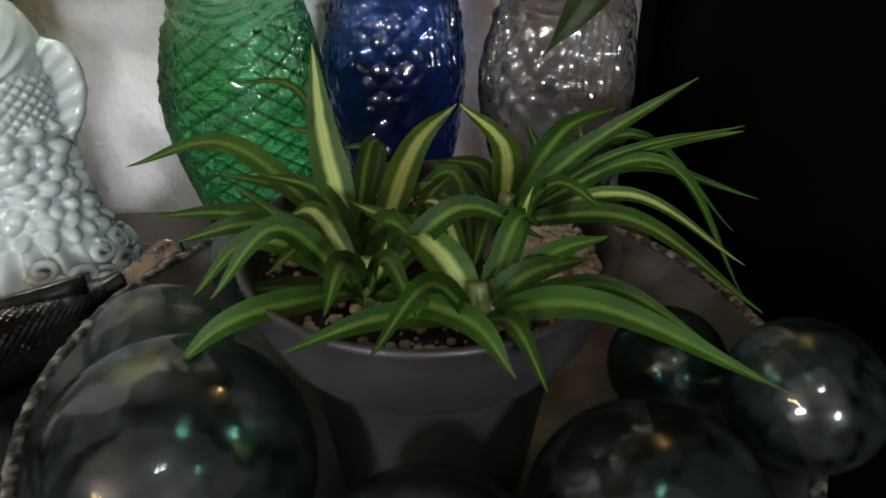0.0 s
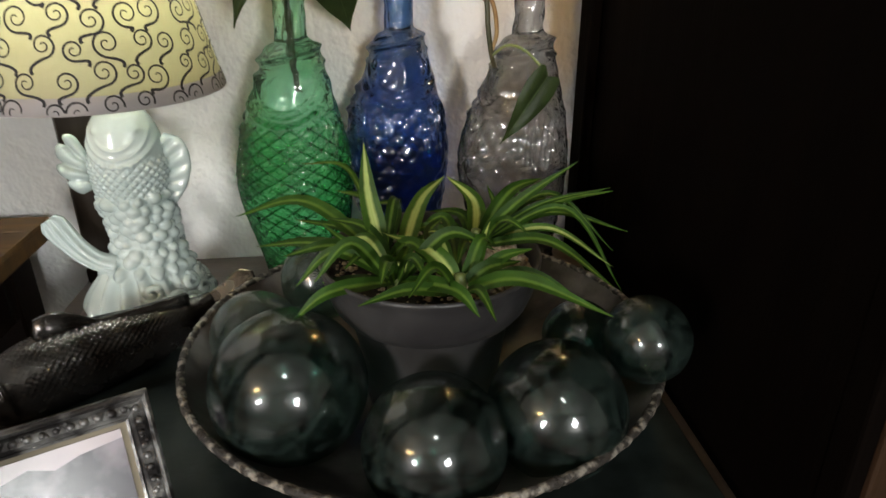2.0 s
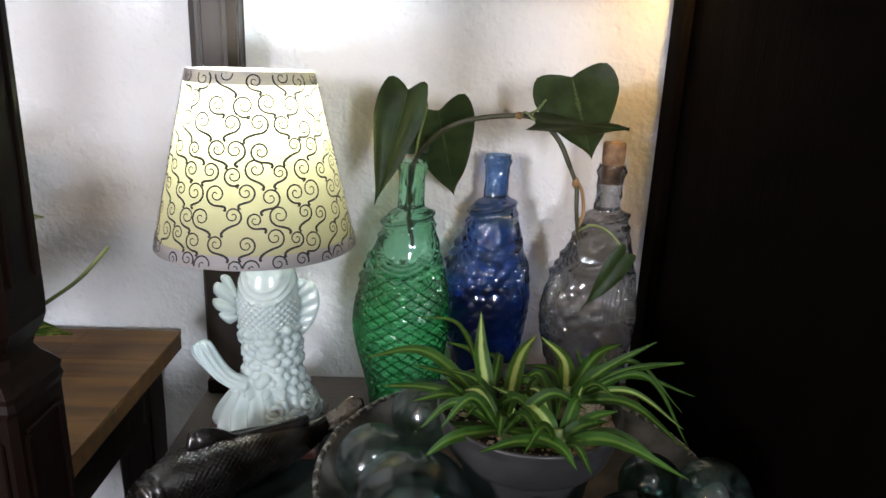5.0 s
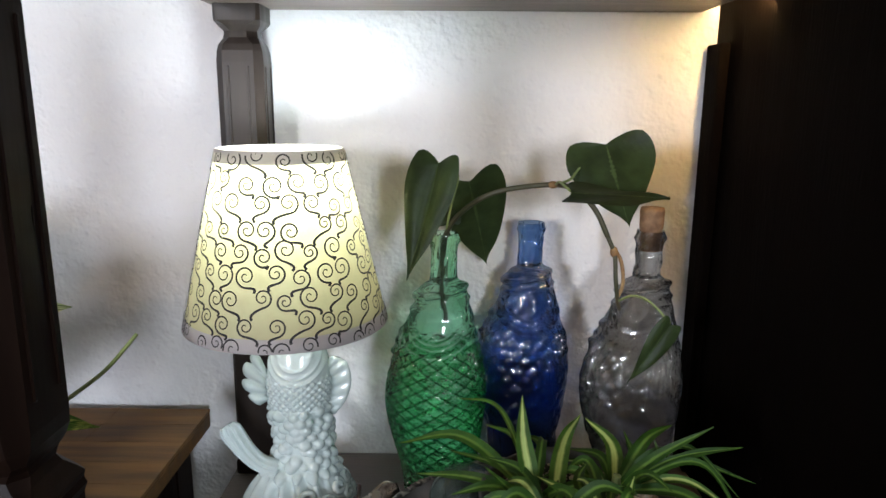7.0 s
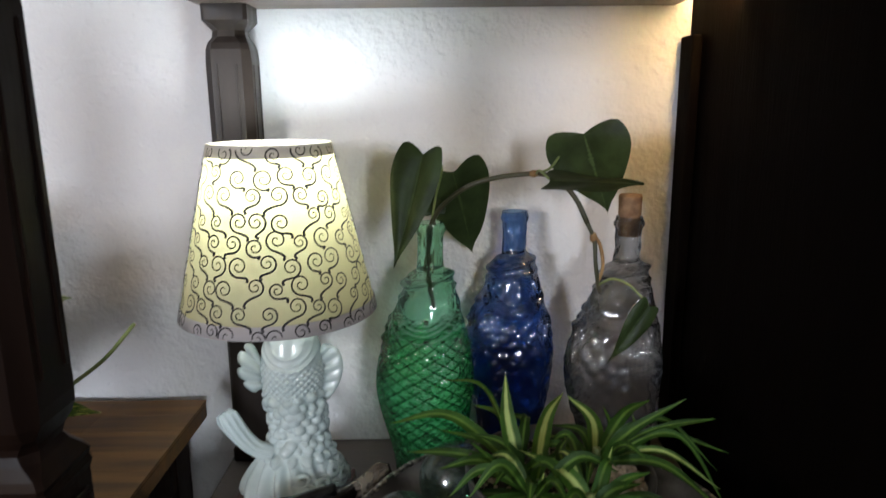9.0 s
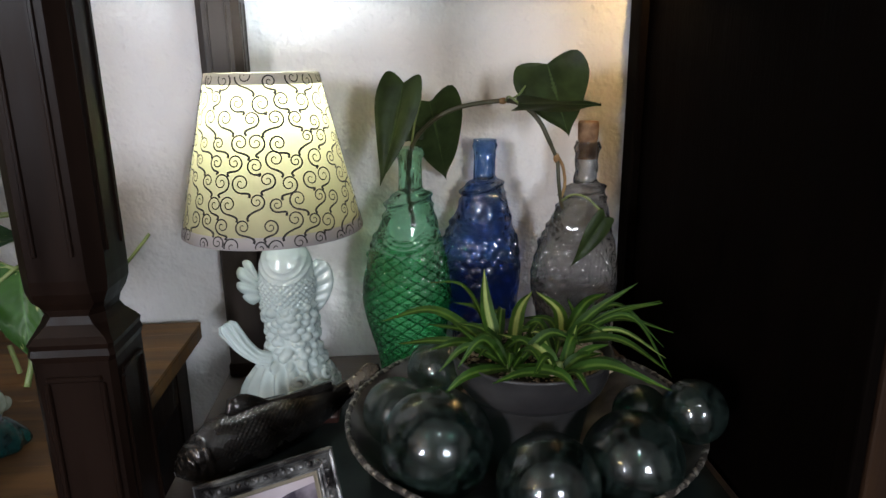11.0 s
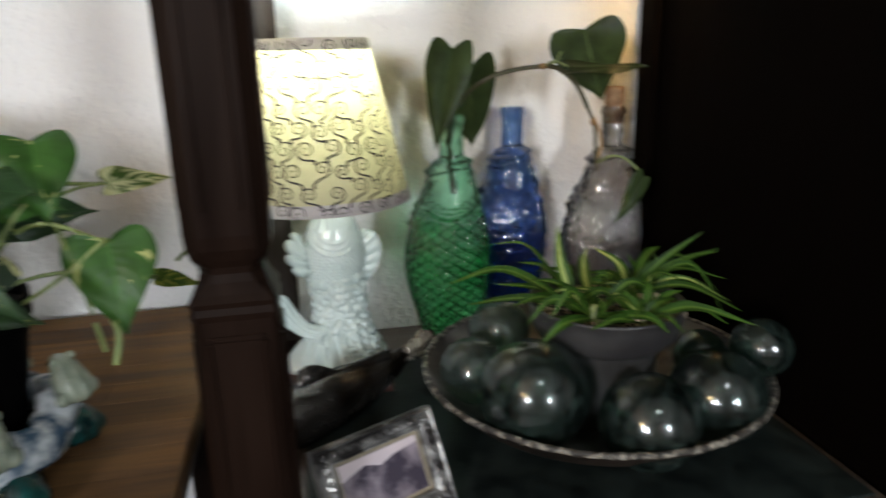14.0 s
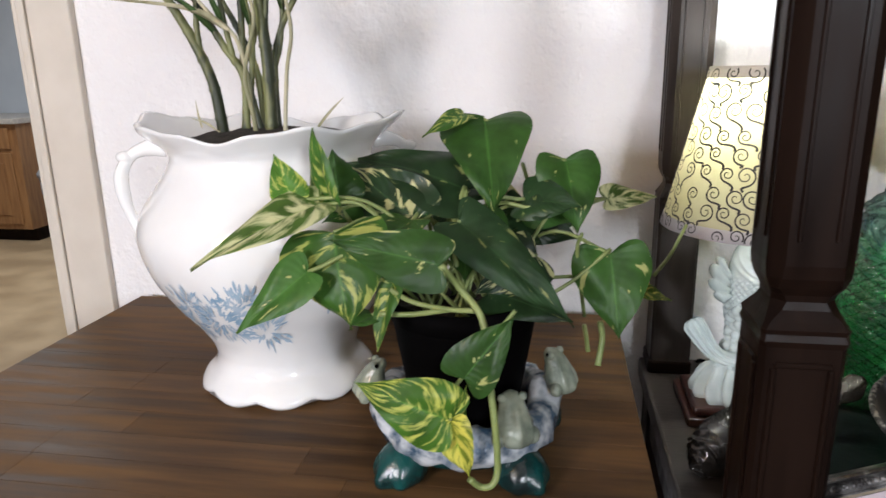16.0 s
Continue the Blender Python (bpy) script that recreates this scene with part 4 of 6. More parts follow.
def scrolls():
    """Curling tendrils printed round the shade: each spiral runs down into the next one."""
    rnd = random.Random(11)
    bm = bmesh.new()
    slant = SH1 - SH0
    rows = []
    for j in range(9):
        z = SH0 + 0.006 + j * 0.0236
        r = SR0 + (SR1 - SR0) * (z - SH0) / slant
        n = round(2 * math.pi * r / 0.0262)
        rows.append([((k + 0.5 * (j % 2) + 0.3 * j + 0.22 * rnd.uniform(-1, 1)) * 2 * math.pi / n, z + rnd.uniform(-0.004, 0.004), 0.0082 + 0.0036 * rnd.random()) for k in range(n)])
    for j, row in enumerate(rows):
        for k, (a, z, size) in enumerate(row):
            r = SR0 + (SR1 - SR0) * (z - SH0) / slant
            below = rows[j - 1] if j else [(a + 0.2, z - 0.024, 0.008), (a - 0.2, z - 0.024, 0.008)]
            gap = lambda q: (q[0] - a + math.pi) % (2 * math.pi) - math.pi
            goal = sorted(below, key=lambda q: abs(gap(q)))[1 if rnd.random() < 0.75 else 0]
            sign = 1 if gap(goal) > 0 else -1
            tx, ty = gap(goal) * r, goal[1] - z
            head = math.atan2(ty, tx) + sign * 0.75
            end = head - sign * math.pi / 2
            line = []
            for i in range(34):
                s = i / 33
                t, q = end - sign * (1 - s) * 2 * math.pi * 1.6, 0.0010 + (size - 0.0010) * s ** 0.9
                line.append(Vector((q * math.cos(t), q * math.sin(t))))
            p0 = line[-1]
            away = (p0 - Vector((tx, ty))).normalized()
            p1 = Vector((tx, ty)) + away * goal[2]
            m0, m1 = Vector((math.cos(head), math.sin(head))) * 0.022, Vector((away.y, -away.x)) * (-sign * 0.022)
            for i in range(1, 15):
                s = i / 14
                line.append(p0 * (2 * s ** 3 - 3 * s * s + 1) + m0 * (s ** 3 - 2 * s * s + s) + p1 * (3 * s * s - 2 * s ** 3) + m1 * (s ** 3 - s * s))
            strip = []
            for i, p in enumerate(line):
                d = (line[min(i + 1, len(line) - 1)] - line[max(i - 1, 0)]).normalized()
                w = 0.00052 + 0.00090 * (i / (len(line) - 1)) ** 1.5
                pair = [(p.x - d.y * w * o, z + p.y + d.x * w * o) for o in (-1, 1)]
                ok = all(SH0 + 0.001 < v < SH1 - 0.001 for _, v in pair)
                strip.append([bm.verts.new(shade_point(a + u / r, v, 0.0017)) for u, v in pair] if ok else None)
            for q0, q1 in zip(strip, strip[1:]):
                if q0 and q1:
                    bm.faces.new((q0[0], q0[1], q1[1], q1[0]))
    return bm


part("scroll_print", scrolls(), PRINT, shade, "black curling scroll print", smooth=False)
part("cord", tube([(LX, LY + 0.055, TABLE_Z + 0.01), (LX + 0.01, LY + 0.10, TABLE_Z + 0.006), (LX - 0.02, LY + 0.15, TABLE_Z + 0.006), (LX - 0.03, LY + 0.167, TABLE_Z - 0.03)], 0.0028), POT_BLACK, fish_lamp, "black lamp cord")


# ---- the fish bottles ----
def fish_bottle(name, cx, cy, lean, turn, pattern, shell, water_z, label):
    """A bottle in the shape of a fish on its tail, its snout turned up into the neck."""
    thing_ = thing(name, (cx, cy, TABLE_Z), label, "bottle", "fish bottles by the wall")
    z0, top = TABLE_Z, 1.087
    zs = [z0, z0 + 0.006, 0.745, 0.772, 0.800, 0.825, 0.850, 0.872, 0.900, 0.930, 0.960, 0.985, 1.003, 1.013, 1.0185, 1.0225, 1.0265, 1.070, 1.076, top]
    ws = [0.043, 0.046, 0.046, 0.047, 0.051, 0.056, 0.0605, 0.0630, 0.0610, 0.0545, 0.0470, 0.0390, 0.0330, 0.0305, 0.0285, 0.0250, 0.0172, 0.0165, 0.0180, 0.0170]
    ds = [0.036, 0.039, 0.039, 0.040, 0.043, 0.045, 0.047, 0.048, 0.047, 0.045, 0.041, 0.036, 0.031, 0.0285, 0.0270, 0.0240, 0.0172, 0.0165, 0.0180, 0.0170]
    n, m = 240, 270

    def ring(z, inner):
        w, d = spline(z, zs, ws) - inner, spline(z, zs, ds) - inner
        sx = cx - lean * bump(z, 0.87, 0.11)
        out = []
        for j in range(n):
            a = 2 * math.pi * j / n
            e = a + turn
            s, c = math.sin(e), math.cos(e)  # the face looks to -c
            q = 0.0
            if not inner:
                f = max(0.0, -s)
                if pattern == "diamond" and z < 0.952:
                    k = min(1, (0.952 - z) / 0.01) * min(1, (z - z0) / 0.01)
                    u, v = a * 8 / math.pi, (z - 0.732) / 0.0150
                    q += 0.0026 * k * (min(1 - 2 * abs((u + v) % 1 - 0.5), 1 - 2 * abs((u - v) % 1 - 0.5)) ** 0.6 - 0.5)
                elif pattern == "scale" and z < 0.955:
                    k = min(1, (0.955 - z) / 0.015) * min(1, (z - 0.79) / 0.02) if z > 0.79 else 0
                    base_row, dome = math.floor((z - z0) / 0.0125), 0.0
                    for row in (base_row - 1, base_row, base_row + 1):  # overlapping round scales
                        u, v = (e * 9 / math.pi + 0.5 * (row % 2)) % 1 - 0.5, (z - z0) / 0.0125 - row - 0.5
                        dome = max(dome, 1 - (u / 0.54) ** 2 - (v / 0.80) ** 2)
                    q += 0.0029 * k * dome ** 0.7
                    q += 0.0016 * math.sin(e * 24) * min(1, max(0, (0.79 - z) / 0.02))
                # the face: gill covers and lips in arcs, eyes at the sides
                gx, gz = c * w, z - 0.985
                g = math.hypot(gx, gz * 1.05)
                if gz < 0.012:
                    q += f * 0.0090 * (bump(g, 0.042, 0.0030) + 0.55 * bump(g, 0.034, 0.0020) + 0.55 * bump(g, 0.027, 0.0018)) + f * 0.003 * bump(g, 0, 0.026)
                for side in (-1, 1):
                    q += 0.0042 * bump(math.hypot(gx - side * 0.026, z - 0.992), 0, 0.0050) * (f > 0)
                    # breast fin with ribs
                    fx, fz = gx - side * 0.043, z - 0.915
                    if f > 0 and abs(fz) < 0.035:
                        q += 0.0042 * bump(fx, 0, 0.014) * (0.5 + 0.5 * math.cos(fx * 1500 + fz * 120)) * min(1, (0.035 - abs(fz)) / 0.01)
                # back fin, a row of knobs down one side
                for b in range(3):
                    q += 0.0055 * bump(z, 0.962 - 0.013 * b, 0.006) * bump(math.acos(max(-1, min(1, -c))), 0, 0.20)
                # thick lip of the mouth round the neck
                q += 0.0072 * bump(z, 1.016 + 0.008 * c, 0.0045) + 0.0028 * bump(z, 1.000 + 0.006 * c, 0.0030) + 0.0015 * bump(z, 1.0785, 0.003)
                q += 0.0016 * noise.noise((c * 3 + cx * 90, s * 4, z * 75))
            # the belly is a little square
            sq = 1 + 0.035 * (1 - abs(math.cos(2 * e)) ** 2) * min(1, max(0, (1.0 - z) / 0.05))
            out.append((sx + (w * sq + q) * math.cos(a), cy + (d * sq + q) * math.sin(a), z))
        return out

    bm = skin([ring(z0 + (top - z0) * (i / m), 0) for i in range(m + 1)], True, True, False)
    body = part("body", bm, shell, thing_)
    bm = skin([[tuple(p) for p in ring(top, 0)], [tuple(p) for p in ring(top - 0.0002, 0.0032)]], True, False, False)
    part("lip", bm, shell, thing_)
    if pattern == "diamond":  # raised ribs crossing over the flanks, between the lozenges
        for sign in (-1, 1):
            for k in range(16):
                pts = []
                for i in range(15):
                    z = 0.732 + 0.212 * i / 14
                    a = 2 * math.pi * k / 16 + sign * (z - 0.732) / 0.0150 * 2 * math.pi / 16
                    w, d = spline(z, zs, ws), spline(z, zs, ds)
                    sq = 1 + 0.035 * (1 - abs(math.cos(2 * (a + turn))) ** 2)
                    pts.append((cx - lean * bump(z, 0.87, 0.11) + (w * sq + 0.0004) * math.cos(a), cy + (d * sq + 0.0004) * math.sin(a), z))
                part("rib", tube(pts, 0.0013, 6, None, 4), GREEN_RIB, thing_)
    if water_z:
        bm = skin([ring(z0 + 0.0075 + (water_z - z0 - 0.0075) * (i / 24), 0.0042) for i in range(25)], True, True, True)
        part("water", bm, WATER[shell.name], thing_, "water in the bottle, tinted to darken it")
    return thing_


# Clear water tinted: its darker refracted light is put into the colour
WATER = {
    "green_glass": glass("water_in_green", (0.62, 0.92, 0.73), clear=1.0, ior=1.12, base=0.0, rim=0.12),
    "blue_glass": glass("water_in_blue", (0.66, 0.72, 0.86), clear=1.0, ior=1.12, base=0.0, rim=0.12),
    "clear_glass": glass("water_in_clear", (0.88, 0.88, 0.90), clear=1.0, ior=1.12, base=0.0, rim=0.12),
}
fish_bottle("fish_bottle", -0.105, 0.480, 0.010, 0.15, "diamond", GREEN_GLASS, 0.927, "green glass fish-shaped bottle holding a cut vine in water")
fish_bottle("fish_bottle", 0.011, 0.562, 0.009, 0.0, "scale", BLUE_GLASS, 0.885, "cobalt blue glass bottle shaped like a fish, half full")
clear = fish_bottle("fish_bottle", 0.153, 0.505, 0.013, 0.45, "scale", CLEAR_GLASS, 0.872, "clear glass bottle shaped like a fish with a cork")
part("cork", lathe(0.153, 0.505, [(0.0115, 1.062), (0.0125, 1.086), (0.0145, 1.090), (0.0150, 1.112), (0.0140, 1.116)], 24), CORK, clear, "brown cork stopper")


# ---- leaves ----
def strap_leaf(plant, base, mid, tip, width, pale=False, face=(0.0, -0.65, 0.75)):
    """A long arching blade, folded along its middle."""
    line = smooth_path([base, mid, tip], 9)
    m = len(line) - 1
    face = Vector(face)
    rings = []
    for i, p in enumerate(line):
        s = i / m
        d = (line[min(i + 1, m)] - line[max(i - 1, 0)]).normalized()
        f = (face - d * face.dot(d)).normalized()
        side = d.cross(f)
        w = width * 0.9 * (0.5 + 0.5 * min(1, s / 0.30)) * (1 - max(0, (s - 0.30) / 0.70) ** 1.6) + 0.0005
        rings.append([p + side * (u * w * 0.50) + f * (abs(u) * w * 0.22 * (1 - 0.5 * s)) for u in (-1, -0.66, -0.33, 0, 0.33, 0.66, 1)])
    return part("leaf", skin(rings, False, uv=True), SPIDER_PALE if pale else SPIDER, plant, "pale-striped leaf" if pale else "", fix=False)


def heart_leaf(plant, base, tip, width, mat, face=(0.0, -0.8, 0.6), fold=0.22, droop=0.10, wave=0.05, seed=0, label="", lobes=0.24):
    """A heart-shaped blade with lobes behind its stalk, folded along the midrib."""
    base, tip = Vector(base), Vector(tip)
    d = tip - base
    length = d.length
    d.normalize()
    f = Vector(face)
    f = (f - d * f.dot(d)).normalized()
    side = d.cross(f)
    n, m = 12, 18
    rings = []
    back = lobes / 0.24
    for i in range(m + 1):
        s = i / m
        v = s ** 1.25
        out_x = spline(s, [0, 0.10, 0.24, 0.45, 0.72, 0.9, 1.0], [0.0, -0.15 * back, -0.10 * back, 0.22, 0.64, 0.88, 1.0])
        out_y = width * max(0.0, spline(s, [0, 0.10, 0.24, 0.45, 0.72, 0.9, 1.0], [0.0, 0.22, 0.43, 0.50, 0.27, 0.07, 0.0])) + 0.0002
        ring = []
        for j in range(n + 1):
            u = 2 * j / n - 1
            along = v + (out_x - v) * abs(u) ** 1.2
            rip = wave * width * math.sin(9 * v + 2.2 * seed + 2.5 * u) * abs(u)
            ring.append(base + d * (along * length) + side * (u * out_y) + f * (fold * (abs(u) - 0.75 * u * u) * 1.6 * out_y - droop * length * along * abs(along) * 0.8 + droop * length * 0.35 * along + rip))
        rings.append(ring)
    return part("leaf", skin(rings, False, uv=True), mat, plant, label, fix=False)


def vine_stem(plant, points, r, mat=None, name="stem"):
    return part(name, tube(points, r, 8), mat or STEM, plant)


# ---- the cut vine standing in the green bottle ----
vine = thing("philodendron_cutting", (-0.105, 0.48, 1.08), "heart-leaved green vine cutting reaching from green to clear bottle", "plant")
vine_stem(vine, [(-0.104, 0.478, 0.975), (-0.107, 0.482, 1.02), (-0.104, 0.48, 1.083), (-0.079, 0.47, 1.119), (-0.039, 0.46, 1.141), (0.023, 0.455, 1.149), (0.050, 0.452, 1.140), (0.070, 0.450, 1.120), (0.085, 0.447, 1.090)], 0.0032, VINE_STEM)
vine_stem(vine, [(0.085, 0.447, 1.090), (0.094, 0.445, 1.068), (0.096, 0.442, 1.040), (0.101, 0.446, 1.012), (0.106, 0.455, 1.000)], 0.0026, VINE_STEM)
vine_stem(vine, [(0.094, 0.446, 1.075), (0.102, 0.445, 1.060), (0.105, 0.443, 1.035), (0.100, 0.446, 1.015)], 0.0022, DRY, "dry_sheath")
vine_stem(vine, [(0.101, 0.446, 1.012), (0.112, 0.425, 1.025), (0.128, 0.41, 1.022), (0.150, 0.402, 1.000)], 0.0014, STEM, "leaf_stalk")
vine_stem(vine, [(0.023, 0.455, 1.149), (0.040, 0.458, 1.155), (0.055, 0.475, 1.168), (0.077, 0.462, 1.194)], 0.0016, STEM, "leaf_stalk")
vine_stem(vine, [(-0.104, 0.48, 1.083), (-0.098, 0.47, 1.12), (-0.090, 0.45, 1.158), (-0.102, 0.42, 1.168)], 0.0015, STEM, "leaf_stalk")
vine_stem(vine, [(0.023, 0.455, 1.149), (0.022, 0.420, 1.156), (0.028, 0.388, 1.150)], 0.0014, STEM, "leaf_stalk")
part("node", ball((0.020, 0.455, 1.149), 0.0050, squash=(1.3, 1, 0.9)), DRY, vine, "orange-brown leaf node")
part("node", ball((0.093, 0.446, 1.072), 0.0046, squash=(1, 1, 1.5)), DRY, vine)
heart_leaf(vine, (-0.112, 0.432, 1.175), (-0.144, 0.400, 1.047), 0.060, PHILO, (-0.35, -0.9, 0.2), 0.70, -0.10, 0.03, 1, lobes=0.12)
heart_leaf(vine, (-0.076, 0.495, 1.148), (-0.045, 0.585, 1.021), 0.090, PHILO, (0.1, -0.95, 0.2), 0.14, 0.05, 0.03, 2, lobes=0.14)
heart_leaf(vine, (0.079, 0.455, 1.196), (0.114, 0.466, 1.097), 0.104, PHILO, (-0.5, -0.85, 0.05), 0.12, 0.06, 0.03, 3, lobes=0.12)
heart_leaf(vine, (0.028, 0.385, 1.149), (0.122, 0.352, 1.149), 0.062, PHILO, (0.0, -0.28, 1.0), -0.12, 0.05, 0.05, 4, lobes=0.08)
heart_leaf(vine, (0.150, 0.402, 0.998), (0.101, 0.384, 0.934), 0.034, PHILO, (0.45, -0.8, 0.3), 0.35, 0.03, 0.04, 5, lobes=0.1)
heart_leaf(vine, (-0.100, 0.478, 1.098), (-0.104, 0.492, 1.125), 0.030, PHILO, (0.1, -0.95, 0.2), 0.3, 0.0, 0.03, 6, lobes=0.1)

# ---- bowl of glass floats ----
BX, BY = 0.011, 0.245
bowl = thing("bowl", (BX, BY, TABLE_Z + 0.003), "wide dark bronze-brown bowl with a crusted pale rim", "bowl")
outer = [(0.060, 0.725), (0.066, 0.727), (0.064, 0.737), (0.090, 0.742), (0.135, 0.756), (0.172, 0.775), (0.194, 0.795), (0.2045, 0.805)]
inner = [(0.199, 0.807), (0.188, 0.795), (0.166, 0.779), (0.130, 0.763), (0.085, 0.750), (0.0, 0.747)]
part("outer_wall", skin([circle(BX, BY, z, r, 96) for r, z in outer], True, True, False), BRONZE, bowl)
part("inner_wall", skin([circle(BX, BY, z, max(r, 0.001), 96) for r, z in inner], True, False, True), BOWL_IN, bowl, "mottled grey-brown inside")


def rim_ring():
    n = 420
    rows = []
    for j in range(n):
        a = 2 * math.pi * j / n
        row = []
        for k in range(9):
            b = 2 * math.pi * k / 9
            q = 0.0034 + 0.0009 * noise.noise((math.cos(a) * 34, math.sin(a) * 34, k * 0.5)) + 0.0012 * noise.noise((math.cos(a) * 90, math.sin(a) * 90, k * 1.3))
            r = 0.2015 + q * math.cos(b)
            row.append((BX + r * math.cos(a), BY + r * math.sin(a), 0.8065 + q * math.sin(b)))
        rows.append(row)
    rows.append(rows[0])
    bm = skin(rows, True, False, False)
    bmesh.ops.remove_doubles(bm, verts=bm.verts, dist=1e-5)
    return bm


part("rim", rim_ring(), CRUST, bowl, "rough pale encrusted rim")


def glass_float(x, y, z, r, mat, label):
    t = thing("glass_float", (x, y, z - r), label, "glass float", "floats in the bowl")
    for name, q, sub, glass_ in (("shell", r, 5, mat), ("inner_wall", r - 0.003, 4, FLOAT_INNER)):
        bm = ball((0, 0, 0), 1, sub=sub)
        for v in bm.verts:  # hand-blown: the skin is not quite even
            n = v.co.normalized()
            k = 1 + 0.0040 * noise.noise(n * 3.2 + Vector((x * 50, y * 50, 0))) + 0.0016 * noise.noise(n * 9 + Vector((y * 50, x * 50, 0)))
            v.co = Vector((x, y, z)) + n * (q * k)
        part(name, bm, glass_, t)
    return t


dark = "smoky dark glass fishing float resting in the bowl"
glass_float(-0.094, 0.156, 0.823, 0.058, FLOAT_GLASS, "largest dark green-grey glass fishing float in the bowl")
glass_float(0.008, 0.098, 0.808, 0.050, FLOAT_GLASS, dark)
glass_float(0.099, 0.122, 0.812, 0.051, FLOAT_GLASS, dark)
glass_float(0.177, 0.160, 0.842, 0.034, FLOAT_GLASS, "small dark glass fishing float sitting on the bowl's rim")
glass_float(-0.134, 0.257, 0.806, 0.040, FLOAT_GREEN, "small pale green glass fishing float in the bowl")
glass_float(-0.080, 0.330, 0.822, 0.040, FLOAT_GREEN, "clear greenish glass fishing float behind the pot")
glass_float(0.146, 0.226, 0.806, 0.032, FLOAT_GLASS, dark)
glass_float(0.095, 0.345, 0.802, 0.036, FLOAT_GLASS, dark)

# ---- spider plant in a grey pot ----
PX, PY = 0.017, 0.227
pot = thing("plant_pot", (PX, PY, 0.748), "grey plastic plant pot with a deep rim band, standing among floats", "plant pot")
prof = [(0.050, 0.748), (0.053, 0.75), (0.062, 0.82), (0.0665, 0.846)]
band = [(0.0665, 0.846), (0.0740, 0.849), (0.0800, 0.857), (0.0845, 0.869), (0.0872, 0.882), (0.0880, 0.889), (0.0890, 0.8905), (0.0892, 0.8925), (0.0878, 0.8942), (0.0856, 0.8930), (0.0840, 0.889), (0.0800, 0.872)]
part("body", skin([circle(PX, PY, z, r, 72) for r, z in prof], True, True, False), POT_GREY, pot)
part("rim_band", skin([circle(PX, PY, z, r, 72) for r, z in band], True, False, False), POT_GREY, pot, "deep smooth rim band")


def soil_disc(x, y, z, r, seed, height=0.006, dome=0.0):
    rings = []
    for i in range(13):
        q = max(r * i / 12, 0.0005)
        rings.append([(x + q * math.cos(2 * math.pi * j / 40), y + q * math.sin(2 * math.pi * j / 40), z + dome * (1 - (q / r) ** 2) + height * noise.noise((q * 40 * math.cos(2 * math.pi * j / 40) + seed, q * 40 * math.sin(2 * math.pi * j / 40), seed))) for j in range(40)])
    return skin(rings, True, True, False)


solid("potting_soil", soil_disc(PX, PY, 0.879, 0.0815, 3.0), SOIL, "dark potting soil in the grey pot", "soil", kind="stuff", smooth=True)
bm = bmesh.new()
rnd = random.Random(8)
for i in range(1900):
    near = rnd.random() < 0.72
    a, q = (rnd.gauss(-0.42, 0.45), 0.036 + 0.042 * rnd.random()) if near else (rnd.random() * 6.28, 0.076 * math.sqrt(rnd.random()))
    r = 0.0009 + 0.0022 * rnd.random() ** 2
    ball((PX + q * math.cos(a), PY + q * math.sin(a), 0.8815 + (0.010 * max(0, 1 - abs(q - 0.055) / 0.03) if near else 0) + 0.4 * r), r, bm, 1, (1, 0.8 + 0.5 * rnd.random(), 0.7))
ball((0.042, 0.220, 0.889), 0.0110, bm, 2, (1.4, 0.8, 0.55))
for x, y, r in ((0.080, 0.200, 0.012), (0.072, 0.186, 0.011), (0.088, 0.190, 0.009), (0.062, 0.178, 0.009), (0.086, 0.212, 0.010)):
    ball((x, y, 0.881), r, bm, 2, (1.2, 1.0, 0.55))
solid("perlite", bm, PERLITE, "pale crumbs of perlite and bark on the soil", "gravel", kind="stuff", smooth=True)
spider_plant = thing("spider_plant", (PX, PY, 0.882), "variegated spider plant with arching striped leaves in grey pot", "plant")
part("crown", tube([(-0.012, 0.195, 0.876), (-0.011, 0.195, 0.888), (-0.010, 0.197, 0.899)], lambda s: 0.0075 - 0.003 * s), STEM, spider_plant, "pale green leaf crown")
part("crown", tube([(0.035, 0.172, 0.876), (0.035, 0.172, 0.888), (0.034, 0.174, 0.899)], lambda s: 0.0070 - 0.003 * s), STEM, spider_plant)
part("crown", tube([(0.055, 0.245, 0.878), (0.056, 0.245, 0.890), (0.057, 0.246, 0.903)], lambda s: 0.0070 - 0.003 * s), STEM, spider_plant)
strap_leaf(spider_plant, (0.055, 0.245, 0.888), (0.128, 0.236, 0.922), (0.182, 0.230, 0.846), 0.008)
strap_leaf(spider_plant, (0.055, 0.245, 0.888), (0.118, 0.252, 0.930), (0.174, 0.240, 0.880), 0.007)
strap_leaf(spider_plant, (0.055, 0.245, 0.888), (0.105, 0.238, 0.925), (0.163, 0.232, 0.940), 0.006)
strap_leaf(spider_plant, (0.035, 0.172, 0.885), (0.080, 0.160, 0.905), (0.125, 0.150, 0.880), 0.009)
rnd = random.Random(17)
for bx, by in ((-0.012, 0.195), (-0.020, 0.235), (0.035, 0.172), (0.055, 0.245)):  # the short young leaves that crowd the crowns
    for k in range(6):
        a, ln = k * 1.05 + rnd.uniform(-0.4, 0.4), 0.045 + 0.035 * rnd.random()
        d = Vector((math.cos(a), math.sin(a), 0))
        base = Vector((bx, by, 0.885)) + d * 0.004
        rise = 0.012 + 0.026 * rnd.random()
        strap_leaf(spider_plant, base, base + d * ln * 0.5 + Vector((0, 0, rise)), base + d * ln + Vector((0, 0, rise * rnd.uniform(0.3, 1.2))), 0.009 + 0.005 * rnd.random(), pale=k == 2)
